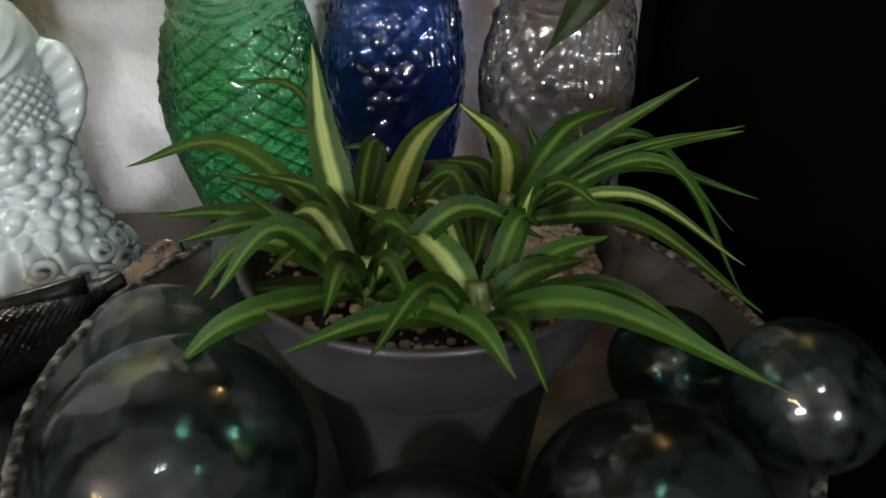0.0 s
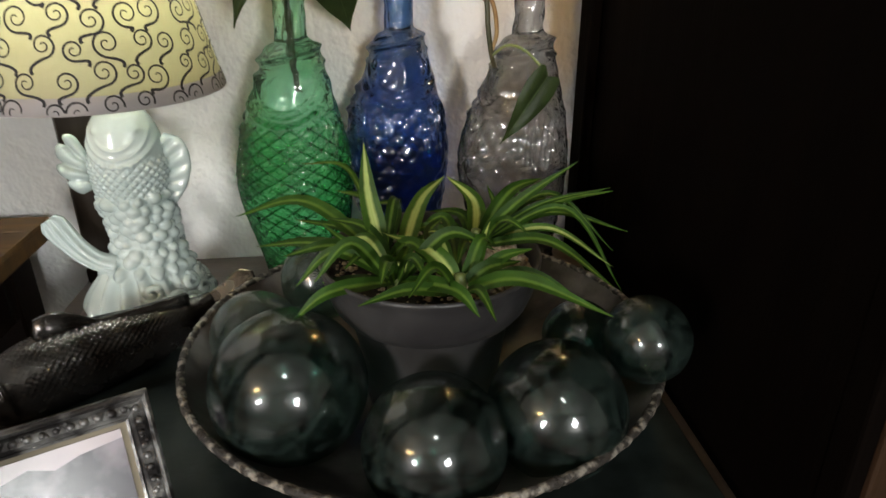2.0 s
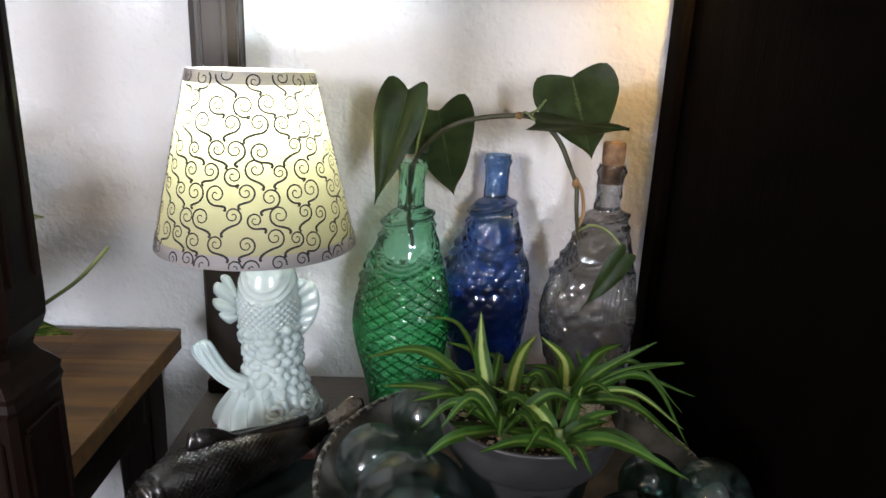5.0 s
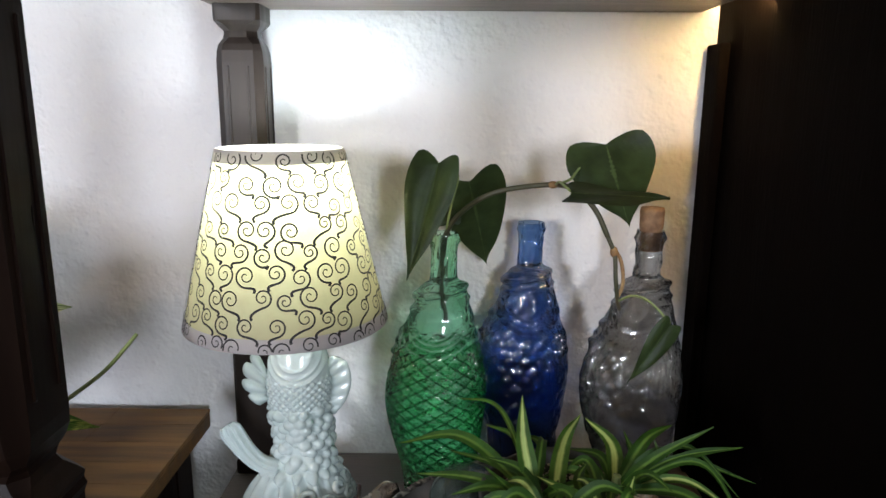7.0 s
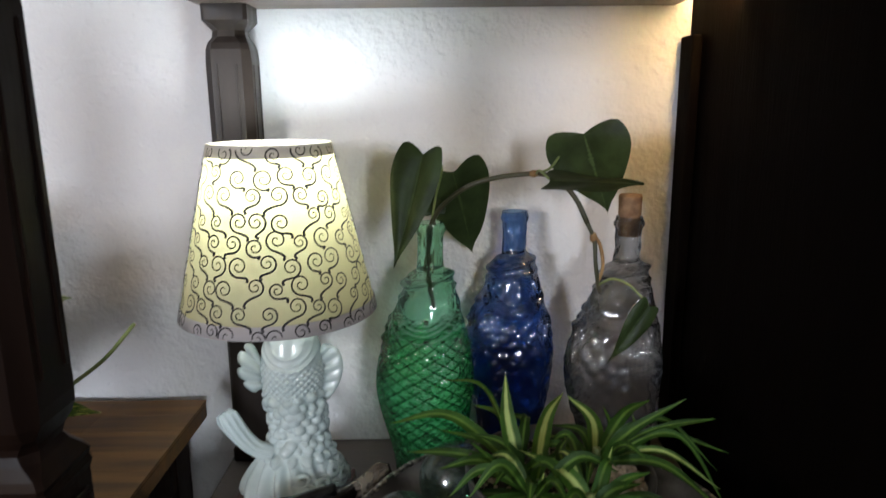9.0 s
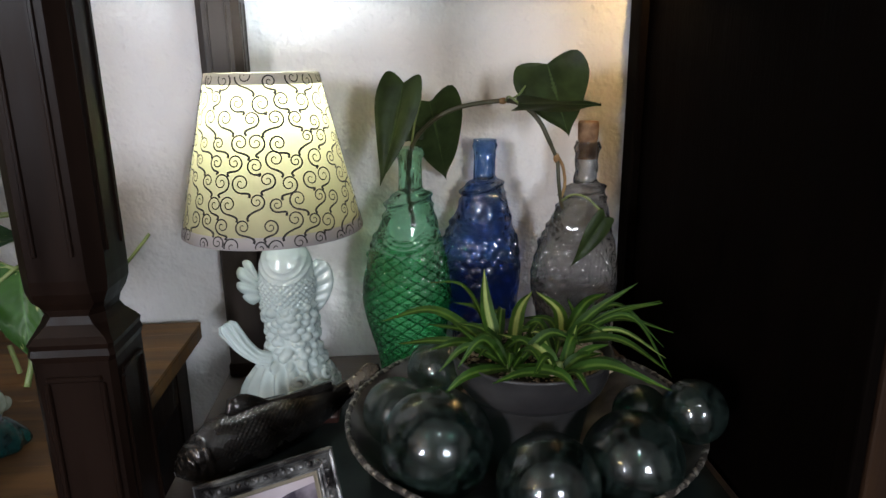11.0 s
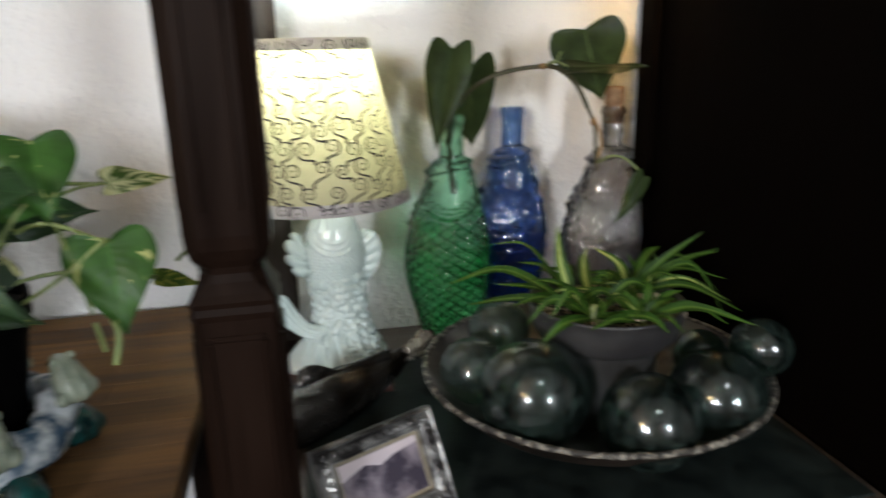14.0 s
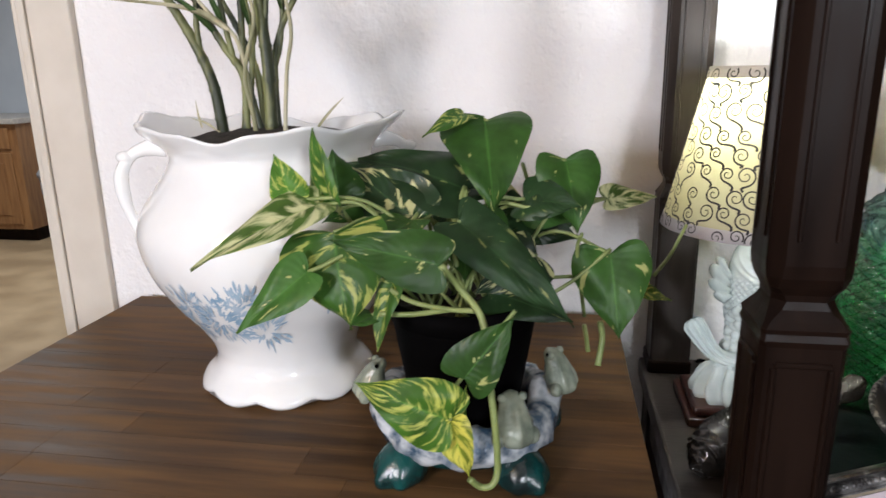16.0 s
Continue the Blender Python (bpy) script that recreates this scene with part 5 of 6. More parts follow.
strap_leaf(spider_plant, (-0.02, 0.235, 0.886), (-0.030, 0.250, 0.932), (-0.032, 0.258, 0.976), 0.019, pale=True)
strap_leaf(spider_plant, (-0.012, 0.195, 0.885), (0.012, 0.280, 0.914), (0.040, 0.335, 0.921), 0.018, pale=True)
strap_leaf(spider_plant, (0.055, 0.245, 0.888), (0.061, 0.285, 0.912), (0.039, 0.310, 0.929), 0.018, pale=True)
strap_leaf(spider_plant, (-0.02, 0.235, 0.886), (-0.085, 0.290, 0.917), (-0.151, 0.316, 0.896), 0.014)
strap_leaf(spider_plant, (-0.02, 0.235, 0.886), (-0.078, 0.260, 0.891), (-0.131, 0.290, 0.877), 0.013)
strap_leaf(spider_plant, (-0.012, 0.195, 0.885), (-0.056, 0.200, 0.909), (-0.088, 0.200, 0.882), 0.012)
strap_leaf(spider_plant, (-0.012, 0.195, 0.885), (-0.059, 0.165, 0.894), (-0.087, 0.160, 0.875), 0.013)
strap_leaf(spider_plant, (-0.012, 0.195, 0.885), (-0.050, 0.200, 0.884), (-0.068, 0.200, 0.884), 0.011)
strap_leaf(spider_plant, (0.035, 0.172, 0.885), (0.016, 0.190, 0.909), (-0.020, 0.240, 0.906), 0.018, pale=True)
strap_leaf(spider_plant, (0.035, 0.172, 0.885), (0.050, 0.190, 0.908), (0.062, 0.210, 0.924), 0.014, pale=True)
strap_leaf(spider_plant, (0.035, 0.172, 0.885), (0.055, 0.175, 0.902), (0.082, 0.184, 0.902), 0.014)
strap_leaf(spider_plant, (0.035, 0.172, 0.885), (0.073, 0.140, 0.909), (0.128, 0.108, 0.895), 0.014)
strap_leaf(spider_plant, (-0.012, 0.195, 0.885), (0.027, 0.150, 0.899), (0.043, 0.130, 0.887), 0.014)
strap_leaf(spider_plant, (0.055, 0.245, 0.888), (0.087, 0.230, 0.931), (0.129, 0.215, 0.968), 0.012)
strap_leaf(spider_plant, (0.055, 0.245, 0.888), (0.122, 0.245, 0.924), (0.171, 0.246, 0.932), 0.010)
strap_leaf(spider_plant, (0.055, 0.245, 0.888), (0.121, 0.260, 0.910), (0.189, 0.250, 0.893), 0.010)
strap_leaf(spider_plant, (0.055, 0.245, 0.888), (0.113, 0.230, 0.908), (0.160, 0.200, 0.885), 0.009, pale=True)
strap_leaf(spider_plant, (0.055, 0.245, 0.888), (0.107, 0.210, 0.906), (0.146, 0.157, 0.890), 0.012)
strap_leaf(spider_plant, (0.055, 0.245, 0.888), (0.088, 0.270, 0.925), (0.124, 0.300, 0.927), 0.014)
strap_leaf(spider_plant, (-0.02, 0.235, 0.886), (-0.047, 0.310, 0.937), (-0.091, 0.340, 0.936), 0.006)
strap_leaf(spider_plant, (-0.02, 0.235, 0.886), (-0.031, 0.290, 0.914), (-0.061, 0.320, 0.916), 0.010)
strap_leaf(spider_plant, (-0.02, 0.235, 0.886), (-0.007, 0.300, 0.905), (-0.032, 0.330, 0.898), 0.010)
strap_leaf(spider_plant, (0.055, 0.245, 0.888), (0.049, 0.280, 0.903), (0.022, 0.300, 0.900), 0.012)
strap_leaf(spider_plant, (0.035, 0.172, 0.885), (0.033, 0.260, 0.908), (0.005, 0.250, 0.900), 0.012)
strap_leaf(spider_plant, (-0.012, 0.195, 0.885), (-0.032, 0.240, 0.909), (-0.065, 0.260, 0.913), 0.013)
strap_leaf(spider_plant, (-0.02, 0.235, 0.886), (-0.048, 0.270, 0.897), (-0.097, 0.300, 0.897), 0.012)
strap_leaf(spider_plant, (0.055, 0.245, 0.888), (0.079, 0.270, 0.902), (0.073, 0.290, 0.926), 0.013)
strap_leaf(spider_plant, (-0.012, 0.195, 0.885), (-0.006, 0.190, 0.896), (-0.002, 0.200, 0.905), 0.011, pale=True)
strap_leaf(spider_plant, (0.055, 0.245, 0.888), (0.097, 0.240, 0.914), (0.122, 0.250, 0.919), 0.011)
strap_leaf(spider_plant, (0.035, 0.172, 0.885), (0.017, 0.220, 0.909), (0.029, 0.250, 0.913), 0.014)
strap_leaf(spider_plant, (0.055, 0.245, 0.888), (0.099, 0.250, 0.899), (0.094, 0.260, 0.932), 0.013)
strap_leaf(spider_plant, (-0.012, 0.195, 0.885), (-0.036, 0.220, 0.895), (-0.068, 0.220, 0.926), 0.012)

# ---- metal fish lying before the lamp ----
def lying_fish():
    """A heavy carp on its belly, snout to the front, its tail lifted."""
    axis = [(-0.390, 0.243, 0.748), (-0.374, 0.256, 0.752), (-0.343, 0.284, 0.757), (-0.300, 0.317, 0.760), (-0.258, 0.345, 0.762), (-0.224, 0.366, 0.768), (-0.200, 0.380, 0.777)]
    line = smooth_path(axis, 30)
    m = len(line) - 1
    rings = []
    for i, p in enumerate(line):
        s = i / m
        d = (line[min(i + 1, m)] - line[max(i - 1, 0)]).normalized()
        side = d.cross(Vector((0, 0, 1))).normalized()
        up = side.cross(d)
        w = spline(s, [0, 0.05, 0.15, 0.35, 0.6, 0.85, 1.0], [0.003, 0.010, 0.021, 0.032, 0.028, 0.015, 0.009])
        h = spline(s, [0, 0.05, 0.15, 0.35, 0.6, 0.85, 1.0], [0.004, 0.011, 0.023, 0.036, 0.031, 0.018, 0.013])
        ring = []
        for j in range(120):
            a = 2 * math.pi * j / 120
            q = 1.0
            if 0.24 < s < 0.92:
                u, v = a * 17 / math.pi, s * 44
                q += 0.065 * (1 - max(bump((u + v) % 1, 0.5, 0.2), bump((u - v) % 1, 0.5, 0.2))) * min(1, (s - 0.24) / 0.05)
            q += 0.09 * bump(s, 0.225, 0.014) * (math.sin(a) > -0.6) + 0.10 * bump(s, 0.035, 0.02) + 0.08 * bump(s, 0.14, 0.02) * math.sin(a * 3)
            if s < 0.10:  # the open mouth
                q -= 0.5 * bump(math.sin(a), -0.15, 0.22) * (math.cos(a) ** 2) * (1 - s / 0.10)
            if s < 0.24:
                q += 0.11 * noise.noise((s * 34, math.cos(a) * 2.2, math.sin(a) * 2.2)) * min(1, (0.24 - s) / 0.05)
            z = max(p.z + up.z * math.sin(a) * h * q, TABLE_Z + 0.004)
            c = p + side * (math.cos(a) * w * q) + up * (math.sin(a) * h * q)
            ring.append((c.x, c.y, z))
        rings.append(ring)
    bm = skin(rings)
    for s in (-1, 1):  # eyes
        ball((-0.374 + s * 0.012, 0.260 - s * 0.014, 0.765), 0.0032, bm, 2)
    # back fin along the spine
    fin = []
    for i in range(-1, 12):
        t = max(i, 0) / 11 - (0.05 if i < 0 else 0)
        x, y = -0.335 + 0.115 * t, 0.292 + 0.070 * t
        top = 0.784 if i < 0 else 0.796 + 0.020 * math.sin(math.pi * min(1, t * 1.9 + 0.30)) * (1 - 0.5 * t)
        fin.append([(x - 0.002, y + 0.003, 0.780), (x - 0.003, y + 0.004, top), (x + 0.001, y - 0.000, top), (x + 0.002, y - 0.003, 0.780)])
    skin(fin, bm=bm)
    return bm


metal_fish = thing("metal_fish", (-0.29, 0.32, TABLE_Z), "dark metal carp figure lying on the stand before the lamp", "fish figure")
part("body", lying_fish(), FISH_METAL, metal_fish)
rows = []
for i in range(15):  # a rounded paddle, bent upwards
    t = i / 14
    c = Vector((-0.212 + 0.056 * t, 0.374 + 0.012 * t, 0.776 + 0.010 * t + 0.016 * t * t))
    w, h = spline(t, [0, 0.4, 0.8, 1], [0.009, 0.012, 0.0165, 0.006]), 0.0045 - 0.0025 * t
    rows.append([c + Vector((-0.36, 0.44, 0.82)) * (w * math.cos(2 * math.pi * j / 24)) + Vector((0.1, -0.87, 0.49)) * (h * math.sin(2 * math.pi * j / 24) * (1 + 0.25 * math.cos(8 * math.cos(2 * math.pi * j / 24)))) for j in range(24)])
part("tail_fin", skin(rows), TAIL_METAL, metal_fish, "tail fin of lighter metal")

# ---- picture frame ----
TL, TR = Vector((-0.329, 0.120, 0.812)), Vector((-0.205, 0.180, 0.812))
across = (TR - TL).normalized()
out = Vector((across.y, -across.x, 0))
down = (Vector((0, 0, -0.090)) + out * 0.046)
fh = down.length
down.normalize()
front = across.cross(down) * -1
if front.dot(out) < 0:
    front = -front
fw = (TR - TL).length


def frame_point(u, v, k):
    return TL + across * u + down * v + front * k


def frame_box(u0, u1, v0, v1, k0, k1, bm=None):
    bm = bm or bmesh.new()
    return skin([[frame_point(u, v, k) for u, v in ((u0, v0), (u1, v0), (u1, v1), (u0, v1))] for k in (k0, k1)], bm=bm)


def rail(u0, v0, u1, v1, inward, width, bands):
    """One mitred side of the frame, with stepped mouldings."""
    bm = bmesh.new()
    ends = []
    for (u, v), s in (((u0, v0), 1), ((u1, v1), -1)):
        t = Vector((u1 - u0, v1 - v0)).normalized() * s
        ends.append([frame_point(u + (inward[0] + t.x) * q, v + (inward[1] + t.y) * q, k) for q, k in bands])
    return skin(ends, bm=bm)


picture = thing("picture_frame", tuple(TL + down * fh), "antique silver picture frame with a faded landscape, leaning on its easel", "picture frame")
bands = [(0, -0.008), (0, 0.006), (0.0022, 0.008), (0.0044, 0.006), (0.0052, 0.002), (0.0075, 0.004), (0.0135, 0.006), (0.0165, 0.003), (0.0172, 0.005), (0.0190, 0.004), (0.0190, -0.008)]
for a, b, inw in (((0, 0), (fw, 0), (0, 1)), ((fw, 0), (fw, fh), (-1, 0)), ((fw, fh), (0, fh), (0, -1)), ((0, fh), (0, 0), (1, 0))):
    r = part("frame_rail", rail(*a, *b, inw, 0.019, bands), SILVER, picture, smooth=False)
    rnd = random.Random(5)
    bm = bmesh.new()
    L = math.hypot(b[0] - a[0], b[1] - a[1])
    for i in range(int(L / 0.009)):
        s = (0.012 + i * 0.009) / L
        if s > 0.93:
            continue
        p = frame_point(a[0] + (b[0] - a[0]) * s + inw[0] * 0.0105, a[1] + (b[1] - a[1]) * s + inw[1] * 0.0105, 0.0055)
        ball(p, 0.0028 + 0.0012 * rnd.random(), bm, 1)
        ball(p + across * 0.003 * rnd.uniform(-1, 1) + down * 0.003 * rnd.uniform(-1, 1), 0.002, bm, 1)
    part("ornament", bm, SILVER, r)
part("mat_board", frame_box(0.018, fw - 0.018, 0.018, fh - 0.018, -0.006, -0.003), MATBOARD, picture, "tan inner mat", smooth=False)
photo = part("photo", frame_box(0.0235, fw - 0.0235, 0.0235, fh - 0.0235, -0.0028, -0.0016), PHOTO, picture, "faded purple-grey landscape photo", smooth=False)
hill = [(0.0235, 0.040), (0.036, 0.036), (0.052, 0.032), (0.068, 0.038), (0.085, 0.033), (fw - 0.0235, 0.030)]
bm = skin([[frame_point(u, 0.0235, -0.0012), frame_point(u, v, -0.0012)] for u, v in hill], False)
part("photo_sky", bm, PHOTO_SKY, photo, smooth=False)
part("easel_back", frame_box(fw * 0.35, fw * 0.65, 0.02, fh - 0.005, -0.030, -0.009), POT_BLACK, picture, smooth=False)

# ---- white jar with the palm ----
JX, JY = -0.897, 0.320
jar = thing("ironstone_jar", (JX, JY, LEFT_Z), "white ironstone jar with wavy rim, two handles and faded blue flowers", "jar")
jz = [0.800, 0.806, 0.818, 0.832, 0.850, 0.880, 0.920, 0.960, 1.000, 1.030, 1.058, 1.080, 1.096, 1.108, 1.122, 1.134]
jr = [0.112, 0.116, 0.110, 0.098, 0.096, 0.110, 0.140, 0.164, 0.175, 0.170, 0.152, 0.136, 0.128, 0.133, 0.150, 0.163]


def jar_ring(z, thick=0.0, n=144):
    r = 0.955 * spline(z, jz, jr) - thick
    top = max(0, (z - 1.096) / 0.038)
    foot = max(0, (0.832 - z) / 0.032)

    def shape(a, r):
        return r * (1 + 0.035 * top * (math.cos(2 * a) + 0.7 * math.cos(6 * a) + 0.25 * math.cos(14 * a)) + 0.035 * foot * abs(math.cos(5 * a)) + 0.006 * math.cos(8 * a) * min(1, max(0, (z - 0.86) / 0.05)))

    ring = circle(JX, JY, z, r, n, shape)
    out = []
    for x, y, q in ring:
        a = math.atan2(y - JY, x - JX)
        out.append((x, y, q + top * (0.0065 * math.cos(2 * a) + 0.0045 * math.cos(6 * a) + 0.002 * math.cos(14 * a)) + 0.0035 * foot * (1 - abs(math.cos(5 * a))) * 2))
    return out


part("body", skin([jar_ring(z) for z in np.linspace(0.8, 1.134, 70)] + [jar_ring(z, 0.006) for z in np.linspace(1.134, 1.085, 14)], True, True, False), IRONSTONE, jar)
for s in (-1, 1):  # the handles stand across the jar, a little askew to the wall
    pts = []
    for o, z in ((0.124, 1.106), (0.142, 1.108), (0.163, 1.100), (0.177, 1.078), (0.177, 1.048), (0.170, 1.022), (0.162, 1.006), (0.163, 0.994)):
        pts.append((JX + s * o * math.cos(0.42), JY + s * o * math.sin(0.42), z))
    grip = part("handle", tube(pts, lambda t: 0.0072 + 0.0045 * abs(t - 0.5) + 0.0014 * math.sin(t * 16), 12), IRONSTONE, jar)
    x, y = JX + s * 0.171 * math.cos(0.42), JY + s * 0.171 * math.sin(0.42)
    part("thumb_rest", ball((x, y, 1.098), 0.0105, sub=3, squash=(1.0, 0.8, 0.7)), IRONSTONE, grip)


def flower_sprays():
    """Sprays of narrow blue petals over the belly."""
    rnd = random.Random(21)

    def surf(a, z, o=0.0009):
        r = 0.955 * spline(z, jz, jr) + o
        return Vector((JX + r * math.cos(a), JY + r * math.sin(a), z))

    def petal(bm, a, z, ang, ln, w):
        rows = []
        for i in range(6):
            s = i / 5
            h = w * math.sin(math.pi * (0.08 + 0.9 * s)) ** 0.8
            ca, cz = a + (ln * s * math.cos(ang)) / 0.16, z + ln * s * math.sin(ang)
            rows.append([surf(ca - h * math.sin(ang) / 0.16, cz + h * math.cos(ang)), surf(ca + h * math.sin(ang) / 0.16, cz - h * math.cos(ang))])
        skin(rows, False, bm=bm)

    for ca, cz, n, spread in ((-1.70, 0.922, 110, 0.042), (-1.45, 0.945, 70, 0.036), (-1.35, 0.905, 50, 0.03), (-1.95, 0.940, 46, 0.028), (-2.15, 0.905, 34, 0.024), (-2.45, 0.960, 40, 0.024), (-2.75, 0.985, 26, 0.02), (-0.75, 0.95, 30, 0.03)):
        bm = bmesh.new()
        for i in range(n):
            ang = rnd.random() * 2 * math.pi
            q = spread * (0.15 + 0.85 * rnd.random())
            petal(bm, ca + q * math.cos(ang) / 0.16, cz + 0.7 * q * math.sin(ang), ang + rnd.uniform(-0.5, 0.5), 0.008 + 0.010 * rnd.random(), 0.0011 + 0.0008 * rnd.random())
        part("flower_spray", bm, BLUE_TRANSFER, jar, "faded blue flower transfer", smooth=False)


flower_sprays()
solid("jar_soil", soil_disc(JX, JY, 1.110, 0.126, 6.0, 0.004, 0.016), SOIL, "dark soil filling the white jar", "soil", kind="stuff", smooth=True)
palm = thing("palm", (JX, JY, 1.105), "young cane palm with green mottled stems growing in white jar", "plant")
rnd = random.Random(3)


def cane(y, r, mat, *pts):
    """One stem through the given (x, z); a stout green one opens into blades at its top."""
    pts = [(x, y, z) for x, z in pts]
    if mat == SHEATH or r > 0.004:  # shoots begin inside the stem they fork from, the rest go down to the soil or behind a stem
        pts = [(pts[0][0] + (0 if pts[0][2] > 1.17 else 0.002), y, pts[0][2] - 0.028)] + pts
    part("cane" if mat == CANE else "dry_sheath", tube(pts, lambda s: r * (1 - 0.35 * s) * (1 + 0.16 * bump((s * 7) % 1, 0.5, 0.05)), 10, None, 14), mat, palm, "" if mat == CANE else "pale dry leaf sheath")
    if mat != CANE or r < 0.004:
        return
    top, way = Vector(pts[-1]), (Vector(pts[-1]) - Vector(pts[-2])).normalized()
    for k in range(2):  # the blades that open above
        a = rnd.random() * 6.28
        p = top - way * 0.02 * k
        d = Vector((math.cos(a) * 0.6, math.sin(a) * 0.6, 0.8)) + way * 0.5
        ln = 0.16 + 0.10 * rnd.random()
        q, e = p + d * ln * 0.5 + Vector((0, 0, 0.03)), p + d * ln + Vector((0, 0, -0.02))
        e.y, q.y = min(e.y, WALL_Y - 0.04), min(q.y, WALL_Y - 0.05)
        strap_leaf(palm, p, q, e, 0.013, face=(0, -0.3, 0.95)).data.materials[0] = PALM_LEAF


cane(0.310, 0.0074, CANE, (-0.957, 1.136), (-0.964, 1.184), (-0.984, 1.232), (-1.008, 1.274), (-1.037, 1.324))
cane(0.320, 0.0056, CANE, (-0.930, 1.125), (-0.927, 1.185), (-0.950, 1.224), (-0.981, 1.277), (-1.018, 1.341))
cane(0.330, 0.0052, CANE, (-0.916, 1.124), (-0.925, 1.166), (-0.931, 1.193), (-0.928, 1.277), (-0.924, 1.378))
cane(0.345, 0.0049, CANE, (-0.916, 1.123), (-0.921, 1.191), (-0.939, 1.239), (-0.964, 1.286), (-0.994, 1.342))
cane(0.315, 0.0087, CANE, (-0.894, 1.126), (-0.893, 1.198), (-0.896, 1.243), (-0.899, 1.280), (-0.903, 1.324))
cane(0.330, 0.0048, CANE, (-0.892, 1.121), (-0.891, 1.198), (-0.879, 1.243), (-0.857, 1.281), (-0.831, 1.327))
cane(0.350, 0.0057, CANE, (-0.913, 1.121), (-0.920, 1.178), (-0.929, 1.219), (-0.904, 1.284), (-0.874, 1.362))
cane(0.300, 0.0028, SHEATH, (-0.871, 1.121), (-0.864, 1.191), (-0.855, 1.235), (-0.859, 1.275), (-0.860, 1.287))
cane(0.310, 0.0029, SHEATH, (-0.917, 1.178), (-0.928, 1.231), (-0.958, 1.260), (-0.978, 1.283), (-0.984, 1.290))
cane(0.300, 0.0029, SHEATH, (-0.910, 1.142), (-0.916, 1.192), (-0.900, 1.248), (-0.903, 1.279), (-0.904, 1.288))
# thinner shoots that fork off higher up, and the first split blades
cane(0.310, 0.0038, CANE, (-0.974, 1.208), (-0.977, 1.245), (-0.973, 1.300), (-0.977, 1.350))
cane(0.320, 0.0034, CANE, (-0.938, 1.204), (-0.966, 1.250), (-1.013, 1.284), (-1.052, 1.304))
cane(0.320, 0.0036, CANE, (-0.938, 1.204), (-0.948, 1.263), (-0.950, 1.300), (-0.946, 1.355))
cane(0.330, 0.0038, CANE, (-0.925, 1.166), (-0.917, 1.234), (-0.924, 1.283), (-0.940, 1.340))
cane(0.315, 0.0036, CANE, (-0.894, 1.215), (-0.891, 1.258), (-0.884, 1.296), (-0.866, 1.340))
cane(0.330, 0.0034, CANE, (-0.891, 1.198), (-0.881, 1.228), (-0.872, 1.296), (-0.868, 1.345))
for base, mid, tip, w in (((-0.957, 0.320, 1.236), (-0.972, 0.300, 1.262), (-1.004, 0.284, 1.292), 0.008), ((-0.876, 0.330, 1.262), (-0.868, 0.300, 1.290), (-0.858, 0.285, 1.318), 0.010), ((-0.944, 0.320, 1.240), (-0.952, 0.304, 1.276), (-0.968, 0.292, 1.310), 0.008), ((-0.918, 0.330, 1.245), (-0.914, 0.304, 1.282), (-0.904, 0.292, 1.322), 0.008)):
    strap_leaf(palm, base, mid, tip, w, face=(0, -0.9, 0.4)).data.materials[0] = PALM_LEAF
strap_leaf(palm, (-0.933, 0.300, 1.240), (-0.985, 0.298, 1.266), (-1.125, 0.295, 1.284), 0.012, face=(0, -0.5, 0.85)).data.materials[0] = SHEATH
for pts, w in (([(-0.978, 0.30, 1.128), (-0.981, 0.30, 1.143), (-0.983, 0.30, 1.161)], 0.003), ([(-0.835, 0.30, 1.122), (-0.815, 0.30, 1.145), (-0.797, 0.30, 1.162)], 0.0035), ([(-0.950, 0.29, 1.124), (-0.968, 0.29, 1.135), (-0.985, 0.29, 1.140)], 0.003)):
    strap_leaf(palm, *pts, w, face=(0, -1, 0.1)).data.materials[0] = SHEATH

# ---- pothos in a frog planter ----
FX, FY = -0.640, 0.175
planter = thing("frog_planter", (FX, FY, LEFT_Z), "glazed ceramic planter ring with frogs and teal feet", "planter")
rows = []
for j in range(64):
    a = 2 * math.pi * j / 64
    row = []
    for k in range(14):
        b = 2 * math.pi * k / 14
        q = 0.0175 + 0.006 * noise.noise((math.cos(a) * 5, math.sin(a) * 5, k * 0.5))
        r = 0.083 + q * math.cos(b)
        row.append((FX + r * math.cos(a), FY + r * math.sin(a), LEFT_Z + 0.043 + 0.014 * bump(a, 0.1, 0.7) + 0.010 * bump(a, 3.4, 0.7) + q * 1.25 * math.sin(b)))
    rows.append(row)
rows.append(rows[0])
bm = skin(rows, True, False, False)
bmesh.ops.remove_doubles(bm, verts=bm.verts, dist=1e-5)
part("ring", bm, GREY_GLAZE, planter, "blue-grey mottled glaze")
part("saucer", lathe(FX, FY, [(0.05, LEFT_Z + 0.012), (0.085, LEFT_Z + 0.02), (0.088, LEFT_Z + 0.035), (0.02, LEFT_Z + 0.034)], 40), TEAL, planter)
